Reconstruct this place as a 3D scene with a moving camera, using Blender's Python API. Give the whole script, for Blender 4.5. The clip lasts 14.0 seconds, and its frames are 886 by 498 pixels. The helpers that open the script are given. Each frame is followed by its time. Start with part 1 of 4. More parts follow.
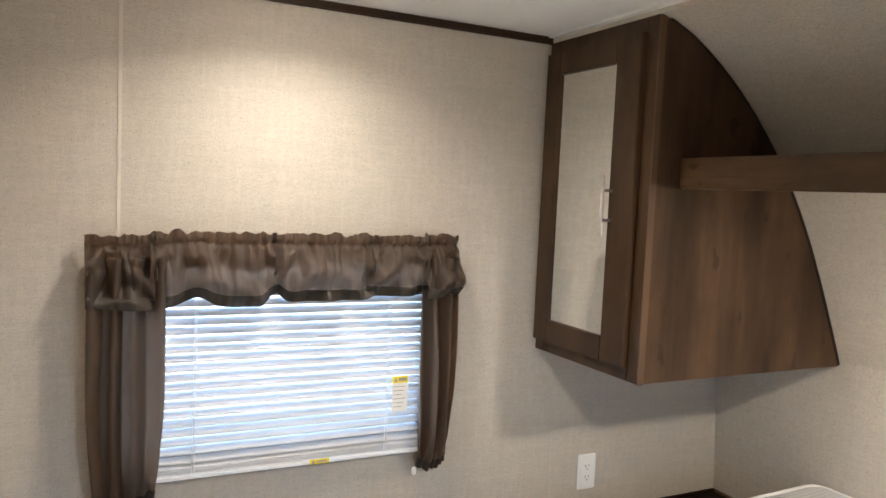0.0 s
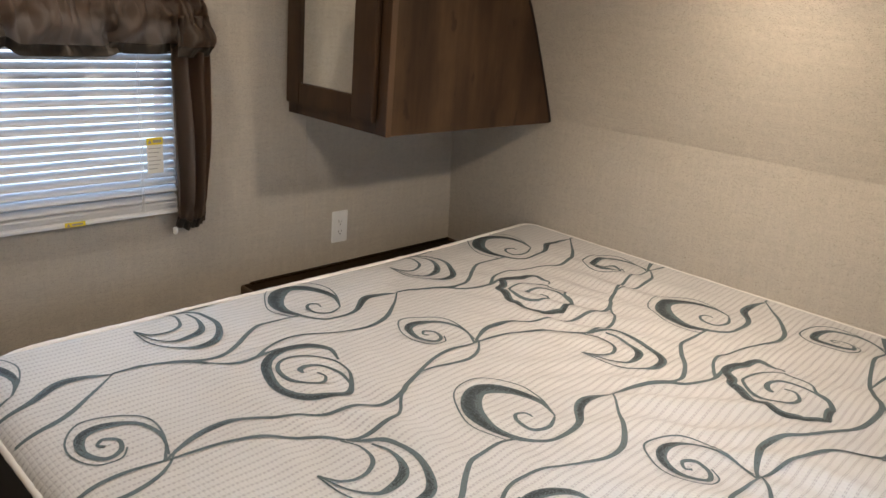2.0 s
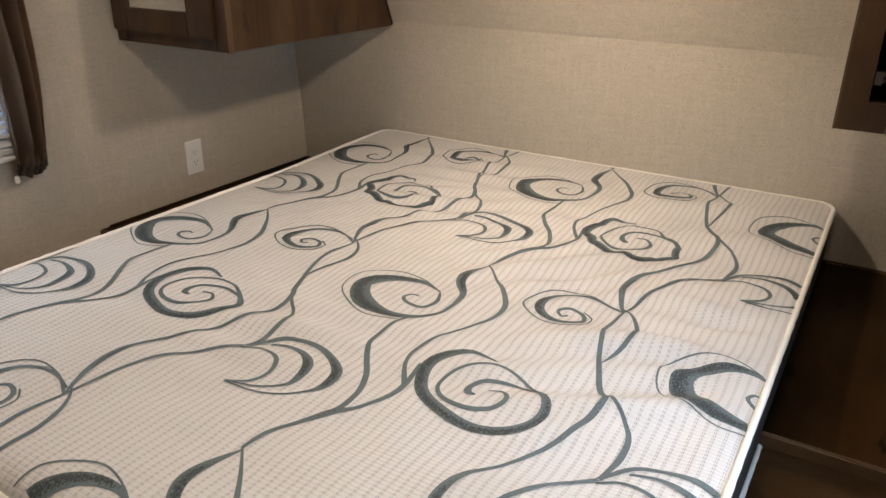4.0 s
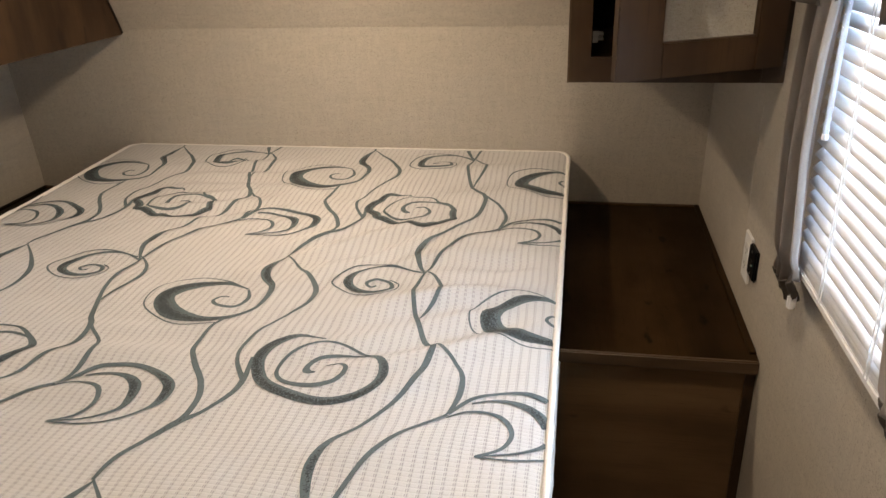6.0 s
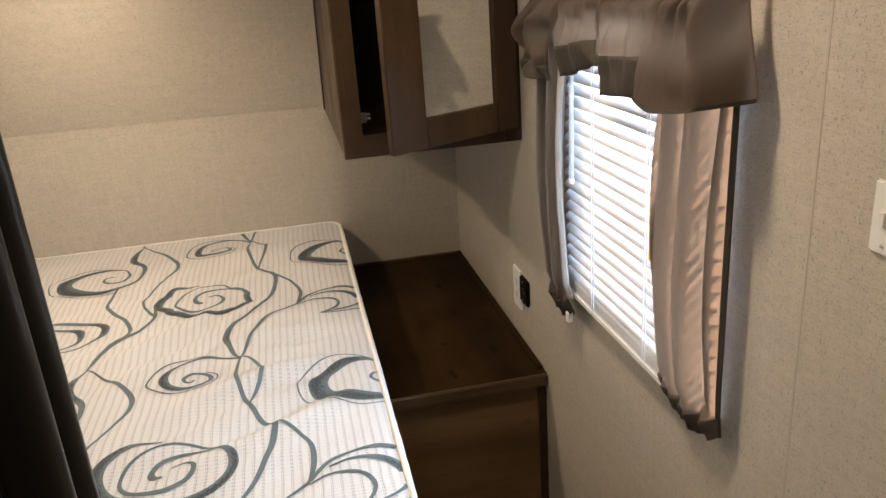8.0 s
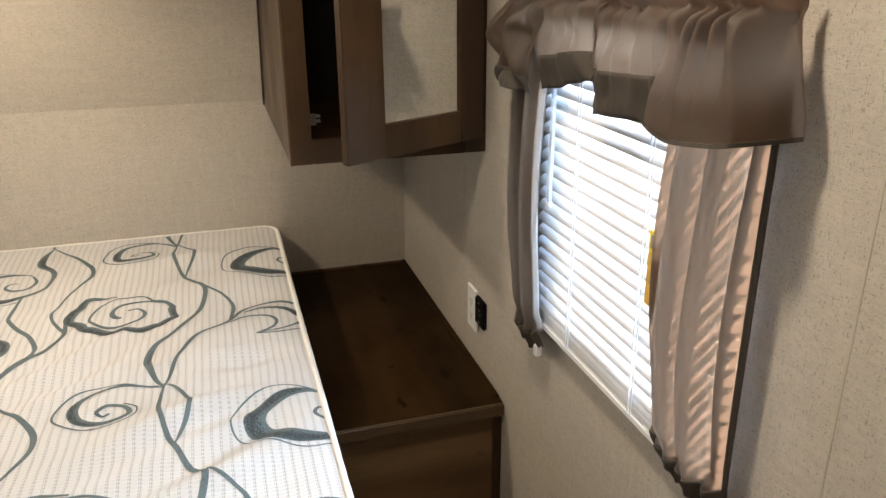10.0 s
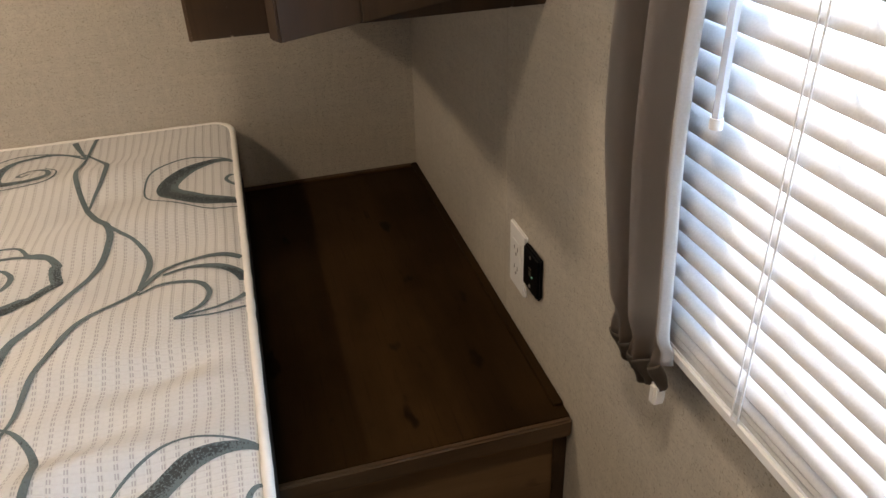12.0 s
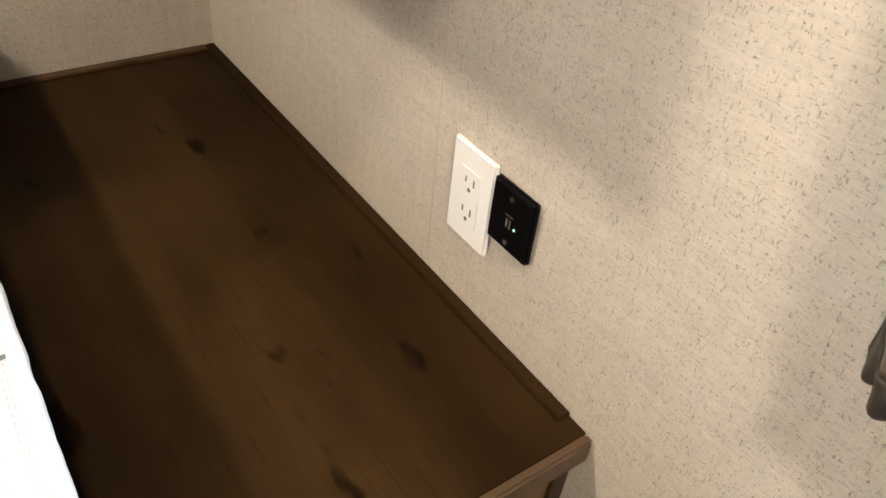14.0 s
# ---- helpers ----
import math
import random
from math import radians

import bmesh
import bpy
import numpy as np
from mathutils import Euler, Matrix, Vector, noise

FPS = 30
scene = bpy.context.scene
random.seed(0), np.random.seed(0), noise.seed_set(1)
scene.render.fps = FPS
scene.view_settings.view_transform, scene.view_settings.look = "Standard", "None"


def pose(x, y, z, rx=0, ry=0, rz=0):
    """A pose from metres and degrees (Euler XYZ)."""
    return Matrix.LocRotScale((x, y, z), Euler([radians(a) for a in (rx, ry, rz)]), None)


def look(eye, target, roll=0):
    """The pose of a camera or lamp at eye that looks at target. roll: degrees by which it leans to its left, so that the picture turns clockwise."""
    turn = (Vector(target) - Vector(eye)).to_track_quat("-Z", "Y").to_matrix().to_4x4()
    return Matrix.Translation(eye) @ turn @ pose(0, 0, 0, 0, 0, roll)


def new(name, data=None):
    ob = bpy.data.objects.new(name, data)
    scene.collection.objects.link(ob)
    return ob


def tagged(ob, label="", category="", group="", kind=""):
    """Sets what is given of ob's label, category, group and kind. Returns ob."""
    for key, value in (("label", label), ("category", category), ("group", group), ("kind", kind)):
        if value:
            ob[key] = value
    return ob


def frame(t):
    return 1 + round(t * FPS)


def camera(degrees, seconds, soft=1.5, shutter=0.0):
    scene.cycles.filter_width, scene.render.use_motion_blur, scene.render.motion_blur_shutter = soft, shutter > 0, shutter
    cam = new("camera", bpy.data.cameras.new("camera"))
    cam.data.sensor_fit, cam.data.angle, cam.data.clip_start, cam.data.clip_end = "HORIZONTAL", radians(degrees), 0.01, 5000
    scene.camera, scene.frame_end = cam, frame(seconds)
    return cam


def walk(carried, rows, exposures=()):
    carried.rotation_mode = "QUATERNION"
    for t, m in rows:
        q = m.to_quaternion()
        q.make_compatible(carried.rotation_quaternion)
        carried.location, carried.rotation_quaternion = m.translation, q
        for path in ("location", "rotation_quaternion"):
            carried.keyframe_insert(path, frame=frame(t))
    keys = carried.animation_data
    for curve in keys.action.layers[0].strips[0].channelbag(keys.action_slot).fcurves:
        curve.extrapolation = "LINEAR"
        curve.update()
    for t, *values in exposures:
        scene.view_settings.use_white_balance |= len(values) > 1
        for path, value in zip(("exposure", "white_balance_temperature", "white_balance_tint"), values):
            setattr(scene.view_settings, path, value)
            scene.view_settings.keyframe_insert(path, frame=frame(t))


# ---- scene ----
cam = camera(61.4, 14.0)
METRES, EYE, TILT, LEAN, TURN = 2.2, 1.5, 0.0, 0.0, -28.7
PATH = [
    (0, (0.037, 0.02, 1.47), (0.925, 1.806, 1.323), 2.6),
    (0.5, (0.022, -0.002, 1.462), (1.101, 1.655, 1.159), 3.3),
    (1, (-0.012, -0.047, 1.438), (1.223, 1.477, 1.047), 4.5),
    (1.5, (-0.042, -0.087, 1.41), (1.287, 1.319, 0.905), 5.1),
    (2, (-0.079, -0.092, 1.38), (1.314, 1.199, 0.755), 5.0),
    (2.5, (-0.111, -0.104, 1.367), (1.324, 1.108, 0.679), 4.4),
    (3, (-0.141, -0.115, 1.356), (1.337, 1.02, 0.629), 3.1),
    (3.2, (-0.136, -0.127, 1.347), (1.35, 0.987, 0.606), 2.2),
    (5.3, (-0.238, -0.094, 1.323), (1.494, 0.476, 0.501), -0.6),
    (5.5, (-0.252, -0.077, 1.325), (1.501, 0.433, 0.509), -1.0),
    (6, (-0.278, -0.058, 1.326), (1.522, 0.28, 0.522), -1.9),
    (6.5, (-0.315, -0.032, 1.346), (1.518, 0.163, 0.57), -2.7),
    (7, (-0.352, 0.005, 1.352), (1.504, 0.054, 0.607), -4.6),
    (7.5, (-0.377, 0.025, 1.371), (1.485, -0.147, 0.661), -5.0),
    (8, (-0.398, 0.071, 1.384), (1.452, -0.274, 0.709), -4.2),
    (8.3, (-0.394, 0.099, 1.399), (1.442, -0.316, 0.724), -3.1),
    (8.5, (-0.415, 0.102, 1.393), (1.422, -0.327, 0.729), -3.6),
    (8.7, (-0.399, 0.112, 1.399), (1.43, -0.346, 0.731), -3.4),
    (10.8, (-0.043, 0.034, 1.353), (1.75, -0.483, 0.634), 0.5),
    (11, (0.018, -0.03, 1.337), (1.821, -0.462, 0.585), -1.2),
    (11.5, (0.229, -0.055, 1.28), (1.986, -0.447, 0.408), -2.5),
    (12, (0.438, -0.092, 1.229), (2.099, -0.516, 0.199), -2.5),
    (12.5, (0.629, -0.050, 1.167), (2.145, -0.713, 0.047), 2.8),
    (13, (0.807, -0.066, 1.118), (2.181, -0.910, -0.070), 4.5),
    (13.5, (0.899, -0.057, 1.070), (2.162, -0.989, -0.170), 5.5),
    (14, (0.929, -0.054, 1.032), (2.124, -1.016, -0.237), 6.4),
]
EXPOSURES = [
    (0.0, 2.2, 5830, 13), (1.0, 1.68, 6260, 14), (1.5, 1.42, 6330, 15), (2.5, 1.24, 6330, 16), (3.0, 1.24, 6380, 16),
    (5.5, 1.15, 6950, 18), (6.5, 1.12, 6950, 17), (7.0, 1.12, 6950, 17), (7.5, 1.12, 6950, 16), (8.0, 1.25, 6850, 16),
    (8.5, 1.4, 6750, 15), (11.0, 1.4, 6350, 12), (11.5, 0.82, 6650, 15), (12.0, 1.0, 6850, 17), (12.5, 1.56, 7150, 16),
    (13.0, 2.15, 7000, 16), (14.0, 2.75, 6200, 13),
]
walk(cam, [(t, look(eye, target, roll)) for t, eye, target, roll in PATH], EXPOSURES)

# ---- the plan, in metres: the bed's head is at +x, the side walls along x ----
LEFT, RIGHT = 1.943, -0.467          # inner faces of the side walls
HEAD = 2.14                          # foot of the head wall
FRONT = 1.328                        # front plane of the cabinets, where the ceiling ends
CAB_Z = 1.008                        # underside of the cabinets
CEIL = 1.955
PART_X = -0.115                      # bedroom face of the partition
BED = (0.235, 2.124, -0.041, 1.530)  # mattress x0 x1 y0 y1
TOP = 0.605                          # mattress top
NS_TOP = 0.44                        # bedside cabinets' top

# ---- world, sun, lamps ----
SUN_EL, SUN_AZ = 38.0, 28.0          # degrees; azimuth from +x towards -y
world = bpy.data.worlds.new("sky")
scene.world = world
world.use_nodes = True
wn = world.node_tree
sky = wn.nodes.new("ShaderNodeTexSky")
sky.sky_type = "NISHITA"
sky.sun_disc = False
sky.sun_elevation = radians(SUN_EL)
sky.sun_rotation = radians(90 + SUN_AZ)
wn.nodes["Background"].inputs[1].default_value = 0.15
wn.links.new(sky.outputs[0], wn.nodes["Background"].inputs[0])

to_sun = Vector((math.cos(radians(SUN_AZ)) * math.cos(radians(SUN_EL)), -math.sin(radians(SUN_AZ)) * math.cos(radians(SUN_EL)), math.sin(radians(SUN_EL))))
sun_data = bpy.data.lights.new("sun", "SUN")
sun_data.energy, sun_data.angle, sun_data.color = 5.0, radians(0.5), (1.0, 0.95, 0.89)
sun = new("sun", sun_data)
sun.matrix_world = look(to_sun * 20, (0, 0, 0))


def disc_lamp(name, x, y, z, watts, radius, colour, spread=180):
    data = bpy.data.lights.new(name, "AREA")
    data.shape, data.size, data.energy, data.color = "DISK", radius * 2, watts, colour
    data.spread = radians(spread)
    ob = new(name, data)
    ob.matrix_world = pose(x, y, z)
    return ob


def sky_lamp(name, x0, x1, z0, z1, y, inward, watts):
    """The sky's light in a window's opening, just outside the glass."""
    data = bpy.data.lights.new(name, "AREA")
    data.shape, data.size, data.size_y, data.energy, data.color = "RECTANGLE", x1 - x0, z1 - z0, watts, (0.48, 0.73, 1.0)
    ob = new(name, data)
    mid = Vector(((x0 + x1) / 2, y, (z0 + z1) / 2))
    ob.matrix_world = look(mid, mid + Vector((0, inward, 0)))
    return ob


sky_lamp("sky_light_left", 0.19, 0.92, 0.82, 1.28, 2.03, -1, 1.7)
sky_lamp("sky_light_right", 0.46, 0.96, 0.79, 1.33, -0.545, 1, 5.6)
WARM = (1.0, 0.87, 0.68)
# the third, in the hall, is an unseen lamp added to brighten the partition
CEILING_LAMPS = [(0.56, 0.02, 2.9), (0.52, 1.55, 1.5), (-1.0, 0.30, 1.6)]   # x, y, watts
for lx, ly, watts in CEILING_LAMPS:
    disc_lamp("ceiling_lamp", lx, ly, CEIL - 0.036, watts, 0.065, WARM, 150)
SHELF_LAMP = (1.535, 0.643, 1.527)
disc_lamp("shelf_lamp", SHELF_LAMP[0], SHELF_LAMP[1], SHELF_LAMP[2] - 0.036, 1.25, 0.05, WARM)


# ---- materials ----
def material(name, rough=0.6, metal=0.0):
    m = bpy.data.materials.new(name)
    m.use_nodes = True
    b = m.node_tree.nodes["Principled BSDF"]
    b.inputs["Roughness"].default_value = rough
    b.inputs["Metallic"].default_value = metal
    return m, m.node_tree, b


def node(tree, kind, **values):
    n = tree.nodes.new(kind)
    for key, value in values.items():
        n.inputs[key.replace("_", " ")].default_value = value
    return n


def ramp(tree, source, stops):
    r = tree.nodes.new("ShaderNodeValToRGB")
    el = r.color_ramp.elements
    while len(el) < len(stops):
        el.new(0.5)
    for e, (p, c) in zip(el, stops):
        e.position, e.color = p, (*c, 1) if len(c) == 3 else c
    tree.links.new(source, r.inputs[0])
    return r.outputs[0]


def grain(tree, scale, noise_scale, detail=4.0, rough=0.6, source=None):
    """Noise on world coordinates stretched by scale."""
    mp = tree.nodes.new("ShaderNodeMapping")
    mp.inputs["Scale"].default_value = scale
    if source is None:
        source = tree.nodes.new("ShaderNodeNewGeometry").outputs["Position"]
    tree.links.new(source, mp.inputs["Vector"])
    n = node(tree, "ShaderNodeTexNoise", Scale=noise_scale, Detail=detail, Roughness=rough)
    tree.links.new(mp.outputs[0], n.inputs["Vector"])
    return n.outputs["Fac"]


def mix(tree, a, b, fac, mode="MIX"):
    n = tree.nodes.new("ShaderNodeMix")
    n.data_type, n.blend_type = "RGBA", mode
    for sock, v in ((n.inputs[0], fac), (n.inputs[6], a), (n.inputs[7], b)):
        if isinstance(v, bpy.types.NodeSocket):
            tree.links.new(v, sock)
        elif isinstance(v, tuple):
            sock.default_value = (*v, 1)
        else:
            sock.default_value = v
    return n.outputs[2]


def bump(tree, b, height, strength, distance):
    n = node(tree, "ShaderNodeBump", Strength=strength, Distance=distance)
    tree.links.new(height, n.inputs["Height"])
    tree.links.new(n.outputs[0], b.inputs["Normal"])


def math_node(tree, op, a, b=0.0):
    n = tree.nodes.new("ShaderNodeMath")
    n.operation = op
    for sock, v in zip(n.inputs, (a, b)):
        if isinstance(v, bpy.types.NodeSocket):
            tree.links.new(v, sock)
        else:
            sock.default_value = v
    return n.outputs[0]


def linen(name, base, fleck):
    """Vinyl wallpaper printed and embossed like woven linen."""
    m, t, b = material(name, 0.62)
    across = grain(t, (80, 80, 420), 1.0, 2.0, 0.6)
    upright = grain(t, (420, 420, 80), 1.0, 2.0, 0.6)
    patch = grain(t, (1, 1, 1.6), 2.2, 3.0)
    dark_a = grain(t, (210, 210, 560), 1.0, 2.0, 0.6)
    dark_b = grain(t, (560, 560, 190), 1.0, 2.0, 0.6)
    pale_a = grain(t, (30, 30, 640), 1.0, 1.0, 0.5)
    pale_b = grain(t, (640, 640, 30), 1.0, 1.0, 0.5)
    c = mix(t, tuple(v * 0.90 for v in base), tuple(min(1, v * 1.08) for v in base), ramp(t, across, [(0.3, (0, 0, 0)), (0.7, (1, 1, 1))]))
    c = mix(t, c, tuple(min(1, v * 1.12) for v in base), ramp(t, upright, [(0.5, (0, 0, 0)), (0.8, (0.6, 0.6, 0.6))]))
    c = mix(t, c, tuple(min(1, v * 1.34) for v in base), ramp(t, pale_a, [(0.66, (0, 0, 0)), (0.80, (0.42, 0.42, 0.42))]))
    c = mix(t, c, tuple(min(1, v * 1.34) for v in base), ramp(t, pale_b, [(0.66, (0, 0, 0)), (0.80, (0.42, 0.42, 0.42))]))
    c = mix(t, c, fleck, ramp(t, dark_a, [(0.60, (0, 0, 0)), (0.70, (0.85, 0.85, 0.85))]))
    c = mix(t, c, fleck, ramp(t, dark_b, [(0.61, (0, 0, 0)), (0.72, (0.8, 0.8, 0.8))]))
    c = mix(t, c, tuple(v * 0.88 for v in base), ramp(t, patch, [(0.4, (0, 0, 0)), (0.75, (0.3, 0.3, 0.3))]))
    slub_a = grain(t, (9, 9, 75), 1.0, 3.0, 0.65)
    slub_b = grain(t, (75, 75, 11), 1.0, 3.0, 0.65)
    for slub in (slub_a, slub_b):
        c = mix(t, c, tuple(v * 0.80 for v in base), ramp(t, slub, [(0.50, (0, 0, 0)), (0.72, (0.30, 0.30, 0.30))]))
        c = mix(t, c, tuple(v * 1.22 for v in base), ramp(t, slub, [(0.28, (0.26, 0.26, 0.26)), (0.46, (0, 0, 0))]))
    t.links.new(c, b.inputs["Base Color"])
    h = mix(t, across, upright, 0.5)
    bump(t, b, h, 0.25, 0.0008)
    return m


def wood(name, dark, light, along, rough=0.42, knots=0.5, spec=0.15, patchy=0.75, boards_and_shade=None):
    """Brown wood-print laminate; along: axis of the grain."""
    m, t, b = material(name, rough)
    b.inputs["Specular IOR Level"].default_value = spec
    def stretch(across, lengthwise):
        v = [across] * 3
        v[along] = lengthwise
        return v
    f = grain(t, stretch(300, 7.0), 1.0, 4.0, 0.62)
    w = grain(t, stretch(9.0, 1.3), 1.0, 3.0, 0.55)
    cloud = grain(t, stretch(5.0, 3.2), 1.0, 4.0, 0.6)
    k = grain(t, stretch(26.0, 11.0), 1.0, 2.0, 0.45)
    c = mix(t, dark, light, ramp(t, w, [(0.36, (0, 0, 0)), (0.66, (1, 1, 1))]))
    if boards_and_shade:
        # printed tones, edges at each pair's y; a dark one can hold painted shadow
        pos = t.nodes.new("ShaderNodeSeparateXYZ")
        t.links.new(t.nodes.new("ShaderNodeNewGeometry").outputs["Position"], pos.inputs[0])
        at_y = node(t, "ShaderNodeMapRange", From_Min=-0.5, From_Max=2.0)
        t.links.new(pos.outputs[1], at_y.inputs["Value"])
        tone = ramp(t, at_y.outputs[0], [((y + 0.5) / 2.5, (v, v, v)) for y, v in boards_and_shade])
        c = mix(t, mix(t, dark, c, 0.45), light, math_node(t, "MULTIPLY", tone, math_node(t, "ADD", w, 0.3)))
    c = mix(t, c, tuple(v * 0.6 for v in dark), ramp(t, cloud, [(0.48, (0, 0, 0)), (0.72, (patchy, patchy, patchy))]))
    c = mix(t, c, tuple(v * 1.25 for v in light), ramp(t, cloud, [(0.25, (0.4, 0.4, 0.4)), (0.42, (0, 0, 0))]))
    c = mix(t, c, tuple(v * 0.6 for v in dark), ramp(t, f, [(0.54, (0, 0, 0)), (0.78, (0.55, 0.55, 0.55))]))
    c = mix(t, c, tuple(v * 0.3 for v in dark), ramp(t, k, [(0.665, (0, 0, 0)), (0.73, (knots, knots, knots))]))
    t.links.new(c, b.inputs["Base Color"])
    t.links.new(ramp(t, cloud, [(0.3, (rough - 0.05,) * 3), (0.7, (rough + 0.1,) * 3)]), b.inputs["Roughness"])
    bump(t, b, f, 0.10, 0.0005)
    return m


def plain(name, colour, rough=0.5, metal=0.0, wear=0.12, scale=18.0):
    m, t, b = material(name, rough, metal)
    n = grain(t, (1, 1, 1), scale, 4.0)
    c = mix(t, tuple(v * (1 - wear) for v in colour), tuple(min(1, v * (1 + wear * 0.6)) for v in colour), n)
    t.links.new(c, b.inputs["Base Color"])
    return m


def cloth(name, colour, through_light, sheer=0.5):
    """Woven polyester that lets some light through."""
    m, t, b = material(name, 0.55)
    out = t.nodes["Material Output"]
    n = grain(t, (500, 500, 500), 1.0, 2.0)
    w = grain(t, (3, 3, 2), 3.0, 3.0)
    c = mix(t, tuple(v * 0.8 for v in colour), tuple(v * 1.15 for v in colour), n)
    c = mix(t, c, tuple(v * 0.75 for v in colour), ramp(t, w, [(0.4, (0, 0, 0)), (0.8, (0.5, 0.5, 0.5))]))
    t.links.new(c, b.inputs["Base Color"])
    b.inputs["Sheen Weight"].default_value = 0.03
    tr = t.nodes.new("ShaderNodeBsdfTranslucent")
    tr.inputs[0].default_value = (*through_light, 1)
    mx = t.nodes.new("ShaderNodeMixShader")
    mx.inputs[0].default_value = sheer
    t.links.new(b.outputs[0], mx.inputs[1])
    t.links.new(tr.outputs[0], mx.inputs[2])
    t.links.new(mx.outputs[0], out.inputs[0])
    bump(t, b, n, 0.15, 0.0004)
    return m


def glass(name):
    m, t, b = material(name, 0.02)
    b.inputs["Transmission Weight"].default_value = 1.0
    b.inputs["IOR"].default_value = 1.45
    return m


def glow(name, colour, strength):
    m, t, b = material(name, 0.3)
    b.inputs["Base Color"].default_value = (0.9, 0.88, 0.82, 1)
    b.inputs["Emission Color"].default_value = (*colour, 1)
    b.inputs["Emission Strength"].default_value = strength
    return m


def thread(tree, coord, period, shift, half):
    """1 on thin lines that repeat every period along coord, 0 elsewhere."""
    d = math_node(tree, "ABSOLUTE", math_node(tree, "SUBTRACT", math_node(tree, "FLOORED_MODULO", math_node(tree, "ADD", coord, shift), period), period / 2))
    r = node(tree, "ShaderNodeMapRange", From_Min=half * 0.5, From_Max=half * 1.3, To_Min=1.0, To_Max=0.0)
    tree.links.new(d, r.inputs["Value"])
    return r.outputs[0]


def ticking():
    """Off-white mattress knit: dashed double rows lengthwise, dotted rows across."""
    m, t, b = material("mattress_knit", 0.8)
    geo = t.nodes.new("ShaderNodeNewGeometry").outputs["Position"]
    warp = node(t, "ShaderNodeTexNoise", Scale=7.0, Detail=2.0)
    t.links.new(geo, warp.inputs["Vector"])
    sep = t.nodes.new("ShaderNodeSeparateXYZ")
    t.links.new(geo, sep.inputs[0])
    sway = math_node(t, "MULTIPLY", math_node(t, "SUBTRACT", warp.outputs["Fac"], 0.5), 0.007)
    x = math_node(t, "ADD", sep.outputs[0], sway)
    y = math_node(t, "ADD", sep.outputs[1], sway)
    dash = math_node(t, "GREATER_THAN", math_node(t, "FLOORED_MODULO", x, 0.0085), 0.0034)
    rows = math_node(t, "MULTIPLY", math_node(t, "MAXIMUM", thread(t, y, 0.0165, 0.0, 0.0009), thread(t, y, 0.0165, 0.0030, 0.0009)), dash)
    dots = math_node(t, "MULTIPLY", thread(t, x, 0.0085, 0.001, 0.0006), math_node(t, "GREATER_THAN", math_node(t, "FLOORED_MODULO", y, 0.0022), 0.0011))
    puff = math_node(t, "MAXIMUM", thread(t, y, 0.0165, 0.0015, 0.0028), math_node(t, "MULTIPLY", thread(t, x, 0.0085, 0.001, 0.0012), 0.45))
    fine = grain(t, (260, 260, 260), 1.0, 2.0)
    stain = grain(t, (1, 1, 1), 3.0, 3.0)
    c = mix(t, (0.54, 0.525, 0.505), (0.63, 0.615, 0.597), fine)
    c = mix(t, c, (0.51, 0.497, 0.479), ramp(t, stain, [(0.45, (0, 0, 0)), (0.75, (0.5, 0.5, 0.5))]))
    c = mix(t, c, (0.49, 0.47, 0.45), math_node(t, "MULTIPLY", puff, 0.22))
    c = mix(t, c, (0.28, 0.275, 0.27), math_node(t, "MULTIPLY", rows, 0.70))
    c = mix(t, c, (0.42, 0.40, 0.38), math_node(t, "MULTIPLY", dots, 0.14))
    t.links.new(c, b.inputs["Base Color"])
    b.inputs["Sheen Weight"].default_value = 0.1
    height = math_node(t, "SUBTRACT", math_node(t, "MULTIPLY", fine, 0.3), puff)
    bump(t, b, height, 0.5, 0.0016)
    return m


def stipple(name, colour, dots):
    """Printed ink, with dark stippling in the heart of the broad shapes."""
    m, t, b = material(name, 0.8)
    core = t.nodes.new("ShaderNodeAttribute")
    core.attribute_name = "core"
    n = grain(t, (420, 420, 420), 1.0, 3.0)
    d = grain(t, (330, 330, 330), 1.0, 2.0, 0.7)
    c = mix(t, tuple(v * 0.75 for v in colour), tuple(v * 1.2 for v in colour), n)
    spread = math_node(t, "SUBTRACT", math_node(t, "ADD", d, math_node(t, "MULTIPLY", core.outputs["Fac"], 0.30)), 0.24)
    c = mix(t, c, dots, ramp(t, spread, [(0.37, (0, 0, 0)), (0.45, (0.9, 0.9, 0.9))]))
    t.links.new(c, b.inputs["Base Color"])
    return m


WALLPAPER = linen("linen_wallpaper", (0.495, 0.446, 0.374), (0.145, 0.115, 0.08))
HEADLINER = linen("linen_headliner", (0.495, 0.446, 0.374), (0.145, 0.115, 0.08))
SEAM = plain("seam_strip", (0.60, 0.545, 0.455), 0.6)
SEAM_FAINT = plain("wallpaper_seam", (0.47, 0.42, 0.345), 0.62)
CEILING = plain("ceiling_white", (0.84, 0.83, 0.80), 0.6, wear=0.05, scale=40)
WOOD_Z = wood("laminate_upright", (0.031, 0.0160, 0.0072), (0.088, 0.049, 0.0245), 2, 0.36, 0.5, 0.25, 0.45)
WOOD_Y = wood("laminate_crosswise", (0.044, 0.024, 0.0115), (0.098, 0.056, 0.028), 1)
# board print; the dark tone by the mattress includes some of its shadow
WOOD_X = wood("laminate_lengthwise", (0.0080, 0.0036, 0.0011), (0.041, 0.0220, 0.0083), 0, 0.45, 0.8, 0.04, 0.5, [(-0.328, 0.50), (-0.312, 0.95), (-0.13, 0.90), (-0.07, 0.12)])
